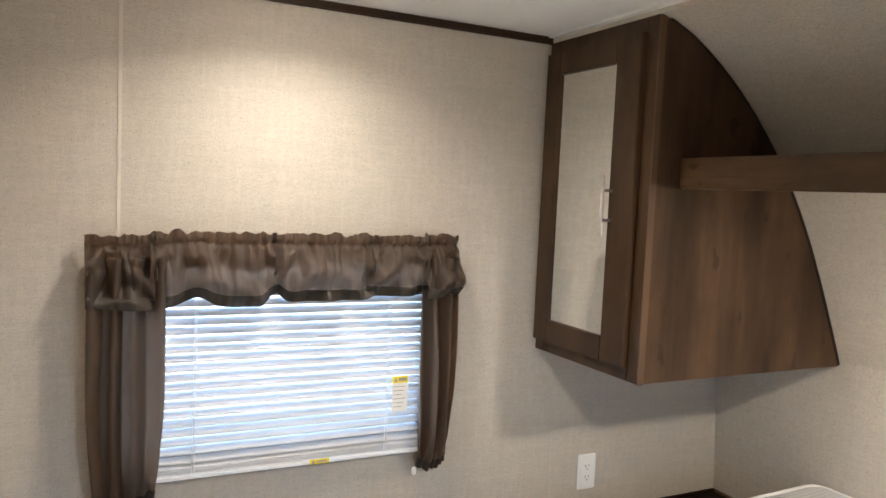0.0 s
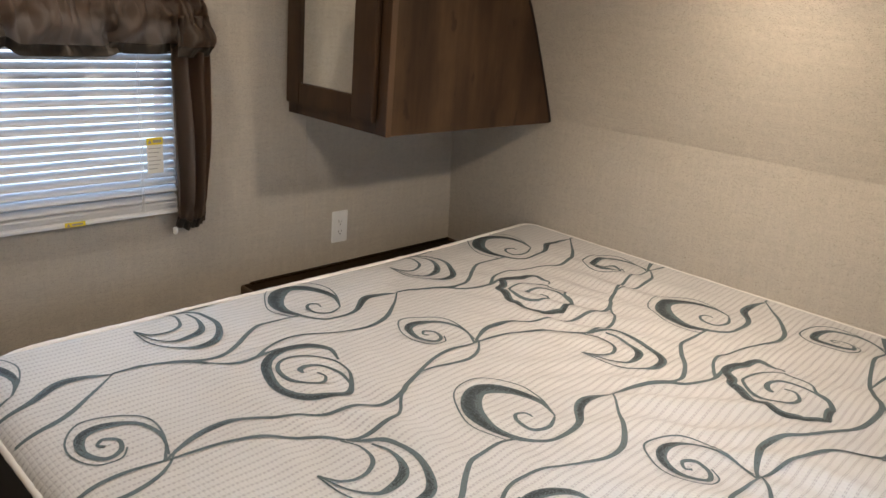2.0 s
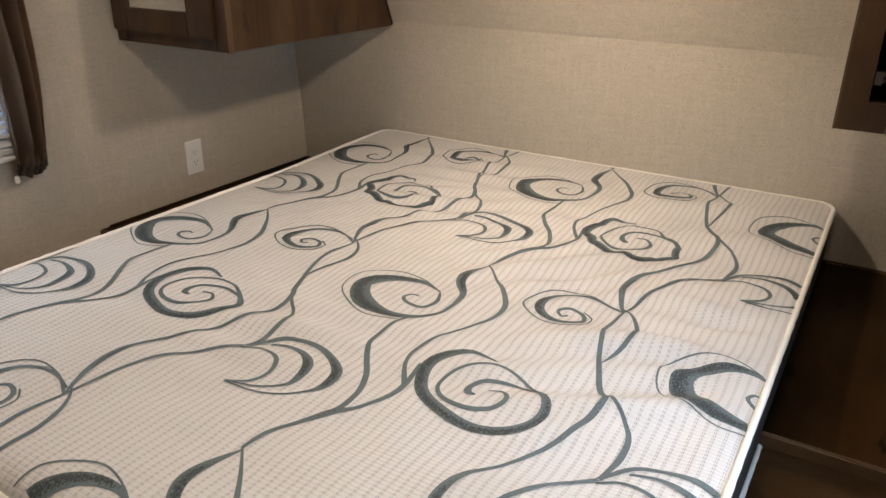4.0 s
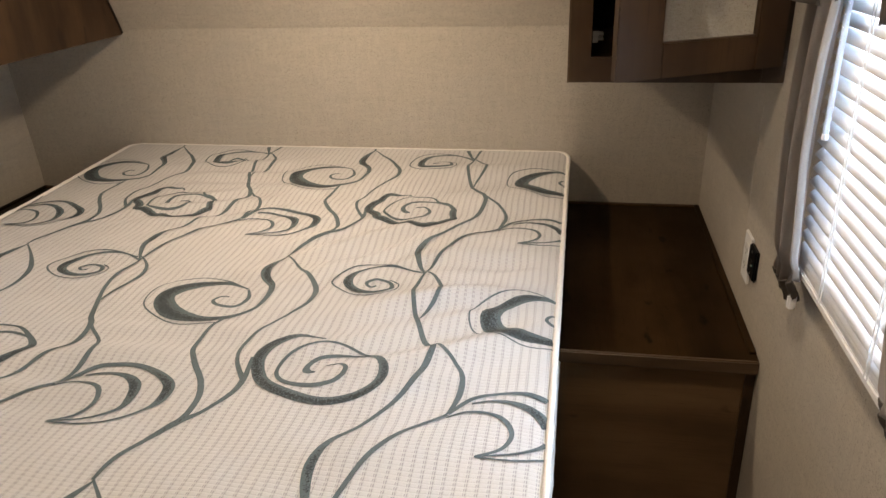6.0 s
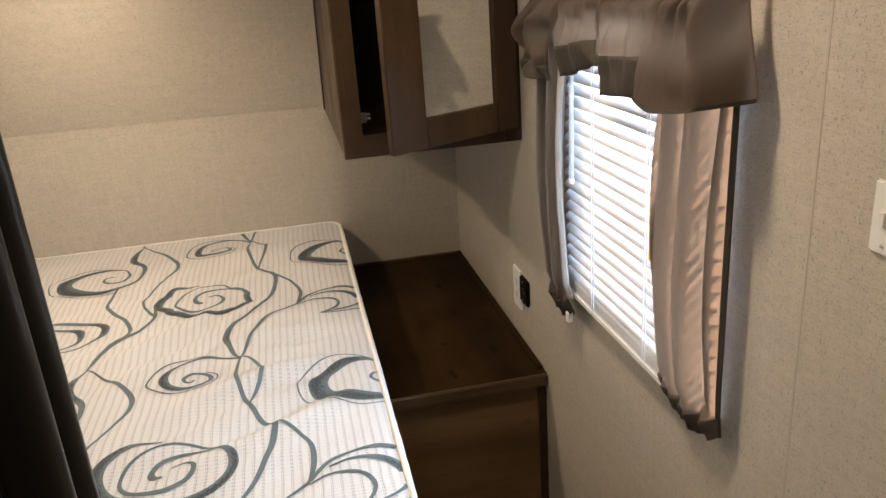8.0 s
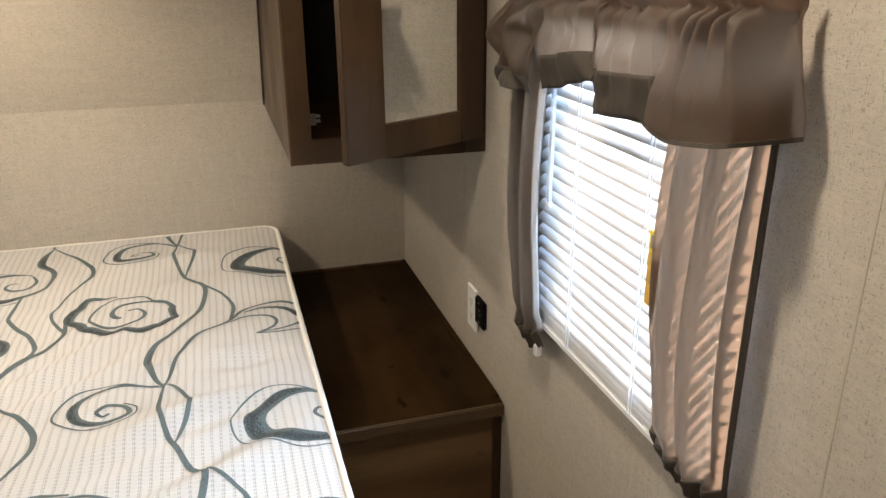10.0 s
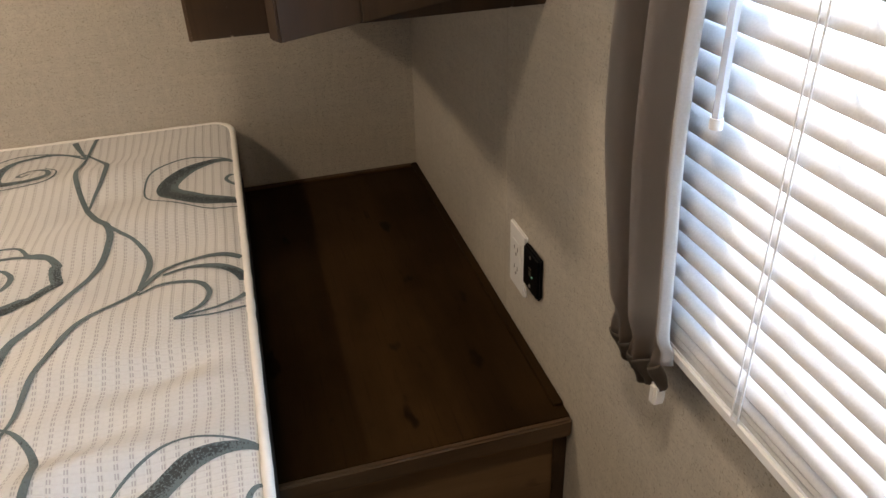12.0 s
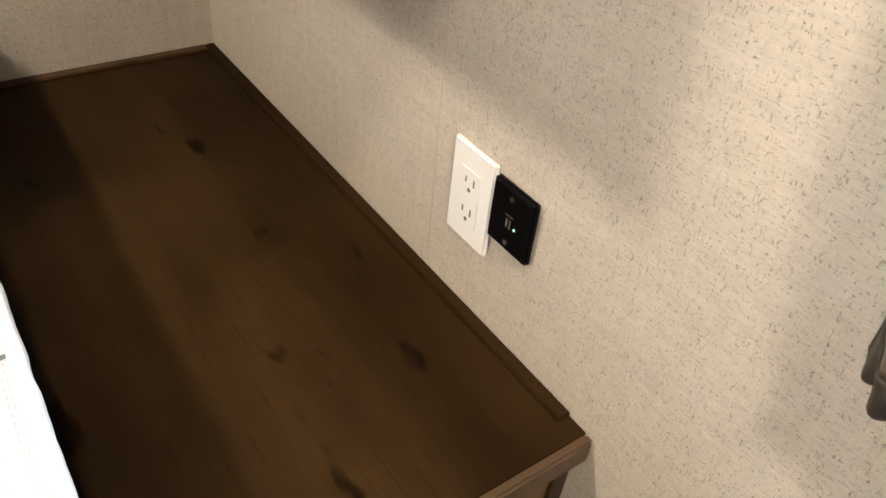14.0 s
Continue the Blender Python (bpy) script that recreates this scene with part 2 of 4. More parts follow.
# same laminate for the bedside fronts, with bounced window light put into its colour
WOOD_FRONT_LIT = wood("laminate_front_lit", (0.090, 0.052, 0.024), (0.150, 0.090, 0.044), 1, 0.42, 0.5, 0.2, 0.4)
WOOD_DOOR = wood("door_frame_stain", (0.036, 0.0185, 0.0088), (0.072, 0.040, 0.0195), 2, 0.36, 0.2, 0.3)
EDGE_BAND = wood("edge_band", (0.075, 0.042, 0.022), (0.13, 0.078, 0.045), 2, 0.4, 0.1, 0.3)
EDGE_WIDE = wood("edge_band_crosswise", (0.060, 0.036, 0.018), (0.11, 0.066, 0.036), 1, 0.38, 0.1, 0.3)
DARK = plain("dark_edge", (0.018, 0.011, 0.008), 0.45)
# near black: the shade within the cabinets is put into this colour
INSIDE_SHADE = plain("cabinet_inside_shade", (0.010, 0.007, 0.005), 0.8)
TRIM_DARK = wood("dark_ceiling_trim", (0.035, 0.02, 0.012), (0.055, 0.032, 0.02), 0, 0.45, 0.1)
TRIM_WHITE = plain("white_trim", (0.80, 0.79, 0.76), 0.4, wear=0.04)
JAMB = plain("black_brown_jamb", (0.0045, 0.0036, 0.003), 0.30)
JAMB.node_tree.nodes["Principled BSDF"].inputs["Specular IOR Level"].default_value = 0.22
FLOOR = wood("vinyl_floor", (0.10, 0.062, 0.038), (0.17, 0.11, 0.07), 0, 0.4)
CLOTH = cloth("taupe_curtain", (0.050, 0.040, 0.030), (0.74, 0.58, 0.46), 0.48)
# curtain edge with the window's light put into its pale colour
LIT_EDGE = cloth("lit_curtain_edge", (0.52, 0.49, 0.46), (0.6, 0.56, 0.52), 0.35)
HEM = cloth("taupe_hem", (0.062, 0.049, 0.036), (0.22, 0.18, 0.15), 0.22)
SLAT = cloth("white_slat", (0.60, 0.60, 0.61), (0.52, 0.53, 0.55), 0.03)
VINYL = plain("white_vinyl", (0.80, 0.80, 0.80), 0.4, wear=0.04)
PLATE = plain("white_plate", (0.80, 0.79, 0.76), 0.32, wear=0.03)
SLOT = plain("dark_slot", (0.17, 0.15, 0.12), 0.5)
BLACK = plain("black_plastic", (0.0030, 0.0030, 0.0034), 0.35)
BLACK.node_tree.nodes["Principled BSDF"].inputs["Specular IOR Level"].default_value = 0.12
STEEL = plain("brushed_steel", (0.72, 0.70, 0.66), 0.28, 1.0)
CATCH = plain("dull_metal", (0.05, 0.048, 0.045), 0.5, 0.2)
YELLOW = plain("yellow_tag", (0.80, 0.62, 0.02), 0.5)
# tag paper with the sun's amber put into its mottled colour
SUN_PAPER = plain("sunlit_paper_tag", (0.72, 0.46, 0.08), 0.6, wear=0.6, scale=45)
PAPER = plain("paper_tag", (0.78, 0.76, 0.70), 0.6)
INK = plain("tag_ink", (0.33, 0.31, 0.26), 0.6)
KNIT = ticking()
TAPE = plain("white_tape", (0.80, 0.77, 0.72), 0.75, wear=0.08, scale=90)
BORDER = plain("dark_mattress_border", (0.022, 0.020, 0.019), 0.8, wear=0.3, scale=120)
PRINT = stipple("grey_green_print", (0.105, 0.138, 0.146), (0.022, 0.026, 0.028))
MIRROR, _t, _b = material("mirror", 0.02, 1.0)
_b.inputs["Base Color"].default_value = (0.86, 0.87, 0.85, 1)
PANE = glass("window_glass")
WAND = plain("clear_plastic_wand", (0.80, 0.85, 0.92), 0.2)
WAND.node_tree.nodes["Principled BSDF"].inputs["Transmission Weight"].default_value = 0.45
LENS = glow("lamp_lens", (1.0, 0.84, 0.62), 14.0)
SHELF_LENS = glow("shelf_lamp_lens", (1.0, 0.84, 0.62), 70.0)
LED = glow("green_led", (0.10, 1.0, 0.50), 0.14)
GRAVEL = plain("gravel", (0.38, 0.36, 0.33), 0.9, wear=0.35, scale=9)


# ---- building helpers ----
ORIGIN = {}


def thing(name, base, label, category, group="", kind=""):
    ob = new(name)
    ob.location = base
    ob.empty_display_size = 0.05
    ORIGIN[ob.name] = Vector(base)
    return tagged(ob, label, category, group, kind)


def link(name, bm, mat, parent, label="", smooth=None):
    """Links a bmesh in world coordinates as one mesh under parent."""
    base = ORIGIN[parent.name] if parent else Vector()
    bmesh.ops.translate(bm, verts=bm.verts, vec=-base)
    bmesh.ops.recalc_face_normals(bm, faces=bm.faces)
    me = bpy.data.meshes.new(name)
    if smooth is not None:
        for f in bm.faces:
            f.smooth = True
    bm.to_mesh(me)
    bm.free()
    me.materials.append(mat)
    if smooth is not None:
        me.set_sharp_from_angle(angle=radians(smooth))
    ob = new(name, me)
    if parent:
        ob.parent = parent
        ORIGIN[ob.name] = base
    if label:
        ob["label"] = label
    return ob


def part(name, bm, mat, parent, label="", smooth=35):
    return link(name, bm, mat, parent, label, smooth)


def structure(name, bm, mat, label, category, smooth=None):
    return tagged(link(name, bm, mat, None, "", smooth), label, category, kind="structure")


def box(lo, hi, bevel=0.0, bm=None, segments=2):
    bm = bm or bmesh.new()
    r = bmesh.ops.create_cube(bm, size=1)
    vs = r["verts"]
    size = [h - l for l, h in zip(lo, hi)]
    bmesh.ops.scale(bm, vec=size, verts=vs)
    bmesh.ops.translate(bm, vec=[(l + h) / 2 for l, h in zip(lo, hi)], verts=vs)
    if bevel:
        edges = list({e for v in vs for e in v.link_edges})
        bmesh.ops.bevel(bm, geom=edges, offset=min(bevel, min(size) * 0.45), segments=segments, affect="EDGES")
    return bm


def disc(centre, radius, depth, axis="z", segments=28, bm=None, radius2=None, bevel=0.0):
    bm = bm or bmesh.new()
    r = bmesh.ops.create_cone(bm, cap_ends=True, segments=segments, radius1=radius, radius2=radius if radius2 is None else radius2, depth=depth)
    rot = {"z": Matrix.Identity(3), "x": Matrix.Rotation(radians(90), 3, "Y"), "y": Matrix.Rotation(radians(90), 3, "X")}[axis]
    bmesh.ops.rotate(bm, verts=r["verts"], matrix=rot)
    bmesh.ops.translate(bm, verts=r["verts"], vec=centre)
    if bevel:
        edges = [e for e in {e for v in r["verts"] for e in v.link_edges} if len(e.link_faces) == 2 and e.calc_face_angle(0) > 1.0]
        bmesh.ops.bevel(bm, geom=edges, offset=bevel, segments=3, affect="EDGES")
    return bm


def prism(outline, axis, lo, hi, bm=None):
    """A flat outline (two coordinates) drawn out along the third axis."""
    bm = bm or bmesh.new()
    def place(p, w):
        return {"y": (p[0], w, p[1]), "x": (w, p[0], p[1]), "z": (p[0], p[1], w)}[axis]
    a = [bm.verts.new(place(p, lo)) for p in outline]
    b = [bm.verts.new(place(p, hi)) for p in outline]
    bm.faces.new(a)
    bm.faces.new(b[::-1])
    for i in range(len(a)):
        j = (i + 1) % len(a)
        bm.faces.new((a[i], a[j], b[j], b[i]))
    return bm


def sheet(nu, nv, place, bm=None):
    """A grid of quads; place(u, v) with u, v in 0..1."""
    bm = bm or bmesh.new()
    rows = [[bm.verts.new(place(i / nu, j / nv)) for i in range(nu + 1)] for j in range(nv + 1)]
    for j in range(nv):
        for i in range(nu):
            bm.faces.new((rows[j][i], rows[j][i + 1], rows[j + 1][i + 1], rows[j + 1][i]))
    return bm


def tube(points, radius, closed=False, sides=8, squash=1.0, bm=None, ripple=0.0):
    """A round or flattened (in z) cord along points."""
    bm = bm or bmesh.new()
    n = len(points)
    rings = []
    full = radius
    for i, p in enumerate(points):
        p = Vector(p)
        radius = full * (1 + ripple * noise.noise(p * 45))
        a = Vector(points[(i - 1) % n] if closed or i else points[0])
        c = Vector(points[(i + 1) % n] if closed or i < n - 1 else points[-1])
        d = (c - a).normalized()
        up = Vector((0, 0, 1)) if abs(d.z) < 0.9 else Vector((1, 0, 0))
        side = d.cross(up).normalized()
        up = side.cross(d)
        rings.append([bm.verts.new(p + side * math.cos(k * math.tau / sides) * radius + up * math.sin(k * math.tau / sides) * radius * squash) for k in range(sides)])
    for i in range(n if closed else n - 1):
        r, s = rings[i], rings[(i + 1) % n]
        for k in range(sides):
            bm.faces.new((r[k], r[(k + 1) % sides], s[(k + 1) % sides], s[k]))
    if not closed:
        bm.faces.new(rings[0][::-1])
        bm.faces.new(rings[-1])
    return bm


def smoothstep(a, b, x):
    t = min(1, max(0, (x - a) / (b - a)))
    return t * t * (3 - 2 * t)


def thicken(ob, amount):
    mod = ob.modifiers.new("thickness", "SOLIDIFY")
    mod.thickness, mod.offset = amount, 0
    return ob


# ---- the nose curve of the trailer: head wall and headliner in section ----
def nose_depth(v):
    """Share of the curve's depth at share v of its height; the panel starts with a crease."""
    return (1 - min(1.0, v) ** 1.43) ** (1 / 1.43) - 0.34 * v * (1 - v) ** 3


def nose(a):
    """a from 0 (cabinet underside height, wall) to 1 (ceiling, cabinet front)."""
    v = math.sin(a * math.pi / 2) ** (2 / 1.43)
    return FRONT + 0.778 * nose_depth(v), 1.012 + 0.925 * v


NOSE = [nose(i / 26) for i in range(27)]


def nose_x(z):
    """Where the curved wall stands at height z."""
    if z <= 1.012:
        return HEAD + (2.106 - HEAD) * smoothstep(0.4, 1.012, z)
    v = min(1, (z - 1.012) / 0.925)
    return FRONT + 0.778 * nose_depth(v)


# ---- structure ----
Y0, Y1 = RIGHT - 0.032, LEFT + 0.05
WIN_L = (0.165, 0.945, 0.800, 1.300)   # x0 x1 z0 z1 of the openings
WIN_R = (0.435, 0.990, 0.755, 1.350)
BACK = -1.75


def pierced(x0, x1, z0, z1, hole, ya, yb):
    bm = bmesh.new()
    hx0, hx1, hz0, hz1 = hole
    box((x0, ya, z0), (hx0, yb, z1), bm=bm)
    box((hx1, ya, z0), (x1, yb, z1), bm=bm)
    box((hx0, ya, z0), (hx1, yb, hz0), bm=bm)
    box((hx0, ya, hz1), (hx1, yb, z1), bm=bm)
    return bm


structure("wall_left", pierced(PART_X, 2.25, -0.02, 2.02, WIN_L, LEFT, Y1), WALLPAPER, "beige linen-textured wallpaper wall with a window", "wall")
structure("wall_right", pierced(BACK, 2.25, -0.02, 2.02, WIN_R, Y0, RIGHT), WALLPAPER, "beige linen-textured wallpaper wall with a window", "wall")
lower = [(HEAD, -0.02)] + [(nose_x(z), z) for z in (0.4, 0.5, 0.6, 0.7, 0.8, 0.9, 1.0, 1.024)]
structure("wall_head", prism(lower + [(2.25, 1.024), (2.25, -0.02)], "y", RIGHT, LEFT), WALLPAPER, "beige linen-textured wall behind the bed's head", "wall", 20)
upper = [(nose_x(1.0242), 1.0242)] + NOSE[1:] + [(FRONT, 1.96)]
structure("wall_curved_upper", prism(upper + [(FRONT, 2.05), (2.25, 2.05), (2.25, 1.0242)], "y", RIGHT, LEFT), HEADLINER, "beige linen-textured panel curving up to the ceiling", "wall", 30)
structure("ceiling", box((BACK, Y0, CEIL), (FRONT, Y1, 2.02)), CEILING, "white smooth panel ceiling", "ceiling")
structure("floor", box((BACK, Y0, -0.05), (2.25, Y1, 0.0)), FLOOR, "brown wood-look vinyl floor", "floor")
structure("wall_partition", box((-0.165, 0.190, 0.0), (PART_X, Y1, CEIL)), WALLPAPER, "beige linen-textured partition wall beside the bedroom opening", "wall")
structure("wall_hall", box((BACK, 0.95, 0.0), (-0.165, 1.0, CEIL)), WALLPAPER, "beige linen-textured hallway wall", "wall")
structure("wall_back", box((BACK - 0.05, Y0, 0.0), (BACK, 1.0, CEIL)), WALLPAPER, "beige linen-textured wall at the hallway's end", "wall")
structure("ground", box((-300, -300, -0.95), (300, 300, -0.85)), GRAVEL, "pale grey gravel lot outside the windows", "ground")

# jamb of the bedroom opening: a rounded post with two grooves
jamb = thing("door_jamb", (-0.14, 0.175, 0.0), "glossy black-brown moulded jamb of the bedroom opening", "door frame", kind="structure")
part("post", box((-0.172, 0.1765, 0.0), (-0.110, 0.1895, CEIL), 0.003, segments=3), JAMB, jamb)
for cx, cy, r in ((-0.1255, 0.1825, 0.0150), (-0.1560, 0.1775, 0.0135)):
    part("bead", disc((cx, cy, CEIL / 2), r, CEIL, "z", 40), JAMB, jamb, "rounded glossy bead")
part("cap", box((-0.1765, 0.1795, 0.0), (-0.1722, 0.1890, CEIL), 0.002, segments=3), JAMB, jamb)

# trim
structure("trim_ceiling_left", box((PART_X, LEFT - 0.012, CEIL - 0.022), (FRONT, LEFT, CEIL), 0.003), TRIM_DARK, "dark brown wooden strip under the ceiling", "trim")
structure("trim_ceiling_front", box((FRONT - 0.024, RIGHT + 0.002, CEIL - 0.006), (FRONT + 0.004, LEFT - 0.014, CEIL + 0.002), 0.003), TRIM_WHITE, "white flat strip where the ceiling meets the curved panel", "trim")
for name, x, y, z0, z1, s in (("trim_seam_left", 0.132, LEFT, 0.0, CEIL - 0.022, -1), ("trim_seam_left_2", 1.403, LEFT, NS_TOP, CAB_Z, -1),
                              ("trim_seam_right", 0.284, RIGHT, 0.0, CEIL, 1), ("trim_seam_right_2", 1.472, RIGHT, NS_TOP + 0.01, CAB_Z, 1)):
    w, d = (0.0042, 0.0016) if name == "trim_seam_left" else (0.0018, 0.0005)
    structure(name, box((x - w, min(y, y + s * d), z0), (x + w, max(y, y + s * d), z1)), SEAM if name == "trim_seam_left" else SEAM_FAINT, "narrow beige wallpaper seam strip", "trim")


# ---- cabinets over the bedside ----
def handle(parent, x, y, z0, z1, turn):
    bm = disc((x - 0.030, y, (z0 + z1) / 2), 0.0048, z1 - z0, "z", 14, bevel=0.001)
    for z in (z0 + 0.042, z1 - 0.042):
        disc((x - 0.014, y, z), 0.004, 0.030, "x", 10, bm)
    bmesh.ops.transform(bm, matrix=turn, verts=bm.verts)
    part("handle", bm, STEEL, parent, "slim brushed steel bar handle")


def cabinet(y0, y1, inner, hinge, turn_deg, label):
    """Wall cabinet cut to the nose curve. inner: y of the side that faces the bed."""
    base = thing("wall_cabinet", (FRONT + 0.2, (y0 + y1) / 2, CAB_Z), label, "cabinet", "cabinets over the bedside")
    t = 0.016
    curve = [(nose_x(z) - 0.004, z) for z in [CAB_Z + 0.004 + (1.925 - CAB_Z) * i / 30 for i in range(31)]]
    outline = [(FRONT + 0.019, CAB_Z)] + [(curve[0][0], CAB_Z)] + [p for p in curve if p[0] > FRONT + 0.03] + [(FRONT + 0.019, 1.930)]
    toward = 1 if inner == y1 else -1
    ya, yb = sorted((inner, inner - toward * t))
    part("side_panel", prism(outline, "y", ya, yb), WOOD_Z, base)
    outer = y0 if inner == y1 else y1
    ya, yb = sorted((outer + toward * 0.001, outer + toward * t))
    part("side_panel", prism(outline, "y", ya, yb), INSIDE_SHADE, base)
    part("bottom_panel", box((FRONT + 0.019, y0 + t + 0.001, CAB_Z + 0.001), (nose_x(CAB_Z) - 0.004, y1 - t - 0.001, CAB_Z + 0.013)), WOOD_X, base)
    inner_curve = [(nose_x(CAB_Z + 0.0135) - 0.004, CAB_Z + 0.0135)] + [p for p in curve if p[1] > CAB_Z + 0.015 and p[0] > FRONT + 0.05]
    part("back_panel", prism([(p[0] - 0.003, p[1]) for p in inner_curve] + [(p[0] - 0.009, p[1]) for p in inner_curve[::-1]], "y", y0 + t + 0.001, y1 - t - 0.001), INSIDE_SHADE, base)
    # black edging where the side meets the curved wall
    strip = [(p[0] - 0.004, p[1]) for p in curve] + [(p[0] + 0.0015, p[1]) for p in curve[::-1]]
    ya, yb = sorted((inner + toward * 0.0005, inner + toward * 0.005))
    part("edge_strip", prism([p for p in strip], "y", ya, yb), DARK, base, "thin black edging strip")
    # face frame
    top = 1.938
    gap = 0.046
    for a, b in ((y0 + 0.0005, y0 + gap), (y1 - gap, y1 - 0.0005)):
        part("stile", box((FRONT, a, CAB_Z - 0.002), (FRONT + 0.018, b, top), 0.0015), WOOD_DOOR, base)
    for a, b in ((CAB_Z - 0.002, CAB_Z + 0.05), (top - 0.05, top)):
        part("rail", box((FRONT + 0.0005, y0 + gap, a), (FRONT + 0.0175, y1 - gap, b), 0.0015), WOOD_DOOR, base)
    ya, yb = sorted((inner + toward * 0.0012, inner - toward * 0.0030))
    part("edge_band", box((FRONT - 0.0012, ya, CAB_Z - 0.0025), (FRONT + 0.0200, yb, top - 0.004), 0.001), EDGE_BAND, base, "lighter brown edge band")
    # door: four frame pieces round a mirror, built shut and then turned on its hinge
    da, db = y0 + 0.022, y1 - 0.040
    if inner == y0:
        da, db = y0 + 0.040, y1 - 0.016
    z0, z1 = CAB_Z + 0.034, 1.898
    pivot = Matrix.Translation((FRONT, hinge, 0))
    turn = pivot @ Matrix.Rotation(radians(turn_deg), 4, "Z") @ pivot.inverted()
    door = None
    fw = 0.066
    side_free = 0.095
    wa, wb = (fw, side_free) if inner == y1 else (side_free, fw)
    xa, xb = FRONT - 0.0205, FRONT - 0.0015
    pieces = [((xa, da, z0), (xb, da + wa, z1)), ((xa, db - wb, z0), (xb, db, z1)),
              ((xa + 0.0005, da + wa, z0), (xb, db - wb, z0 + fw)), ((xa + 0.0005, da + wa, z1 - fw), (xb, db - wb, z1))]
    for i, (lo, hi) in enumerate(pieces):
        bm = box(lo, hi, 0.002)
        bmesh.ops.transform(bm, matrix=turn, verts=bm.verts)
        if i == 0:
            door = part("door", bm, WOOD_DOOR, base, "dark wood door with a mirror insert" + (", standing ajar" if turn_deg else ""))
        else:
            part("door_rail" if i > 1 else "door_stile", bm, WOOD_DOOR, door)
    bm = box((xa + 0.009, da + wa - 0.004, z0 + fw - 0.004), (xb - 0.003, db - wb + 0.004, z1 - fw + 0.004))
    bmesh.ops.transform(bm, matrix=turn, verts=bm.verts)
    part("mirror", bm, MIRROR, door, "clear mirror pane")
    handle(door, xa, (db - 0.075) if inner == y1 else (da + 0.082), 1.378, 1.540, turn)
    return base


cabinet(1.470, LEFT, 1.470, LEFT - 0.016, 0.0, "dark brown wood-grain wall cabinet with a closed mirrored door")
cab_r = cabinet(RIGHT, -0.036, -0.036, RIGHT + 0.022, 27.0, "dark brown wood-grain wall cabinet with its mirrored door ajar")
bm = box((FRONT + 0.0185, -0.0835, 1.085), (FRONT + 0.034, -0.0955, 1.108), 0.002)
disc((FRONT + 0.030, -0.099, 1.092), 0.004, 0.014, "y", 10, bm)
disc((FRONT + 0.030, -0.099, 1.102), 0.004, 0.014, "y", 10, bm)
part("door_catch", bm, CATCH, cab_r, "small metal roller catch")

# ---- shelf between the cabinets, with its lamp ----
shelf = thing("overhead_shelf", (1.6, 0.717, 1.513), "dark brown wood-grain shelf spanning between the wall cabinets", "shelf")
zs0, zs1 = 1.513, 1.588
part("board", prism([(1.442, zs1 - 0.018), (1.442, zs1), (nose_x(zs1) - 0.006, zs1), (nose_x(zs1 - 0.018) - 0.006, zs1 - 0.018)], "y", -0.0355, 1.4695), WOOD_Y, shelf)
part("underside", prism([(1.442, zs0 + 0.0145), (1.442, zs0 + 0.026), (nose_x(zs0 + 0.026) - 0.006, zs0 + 0.026), (nose_x(zs0 + 0.0145) - 0.006, zs0 + 0.0145)], "y", -0.0355, 1.4695), WOOD_Y, shelf)
part("fascia", box((1.422, -0.0355, zs0 - 0.003), (1.4415, 1.4695, zs1 + 0.0005), 0.002), WOOD_Y, shelf)


def puck(name, x, y, z, label, lens_mat):
    base = thing(name, (x, y, z), label, "lamp", "round puck lamps")
    part("housing", disc((x, y, z - 0.006), 0.058, 0.012, bevel=0.003, segments=36), TRIM_WHITE, base)
    bm = bmesh.new()
    rings = [[bm.verts.new((x + r * math.cos(k * math.tau / 32), y + r * math.sin(k * math.tau / 32), z - h)) for k in range(32)] for r, h in ((0.053, 0.0121), (0.051, 0.021), (0.044, 0.028), (0.029, 0.0315), (0.010, 0.0325))]
    for a, b in zip(rings, rings[1:]):
        for k in range(32):
            bm.faces.new((a[k], a[(k + 1) % 32], b[(k + 1) % 32], b[k]))
    bm.faces.new(rings[-1])
    part("lens", bm, lens_mat, base, "glowing warm white domed lens", 80)
    return base


puck("under_shelf_light", *SHELF_LAMP, "round white LED puck lamp, lit, under the shelf", SHELF_LENS)
# includes the added, unseen hall lamp
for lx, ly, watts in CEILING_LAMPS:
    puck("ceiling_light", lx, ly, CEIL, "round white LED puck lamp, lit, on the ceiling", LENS)


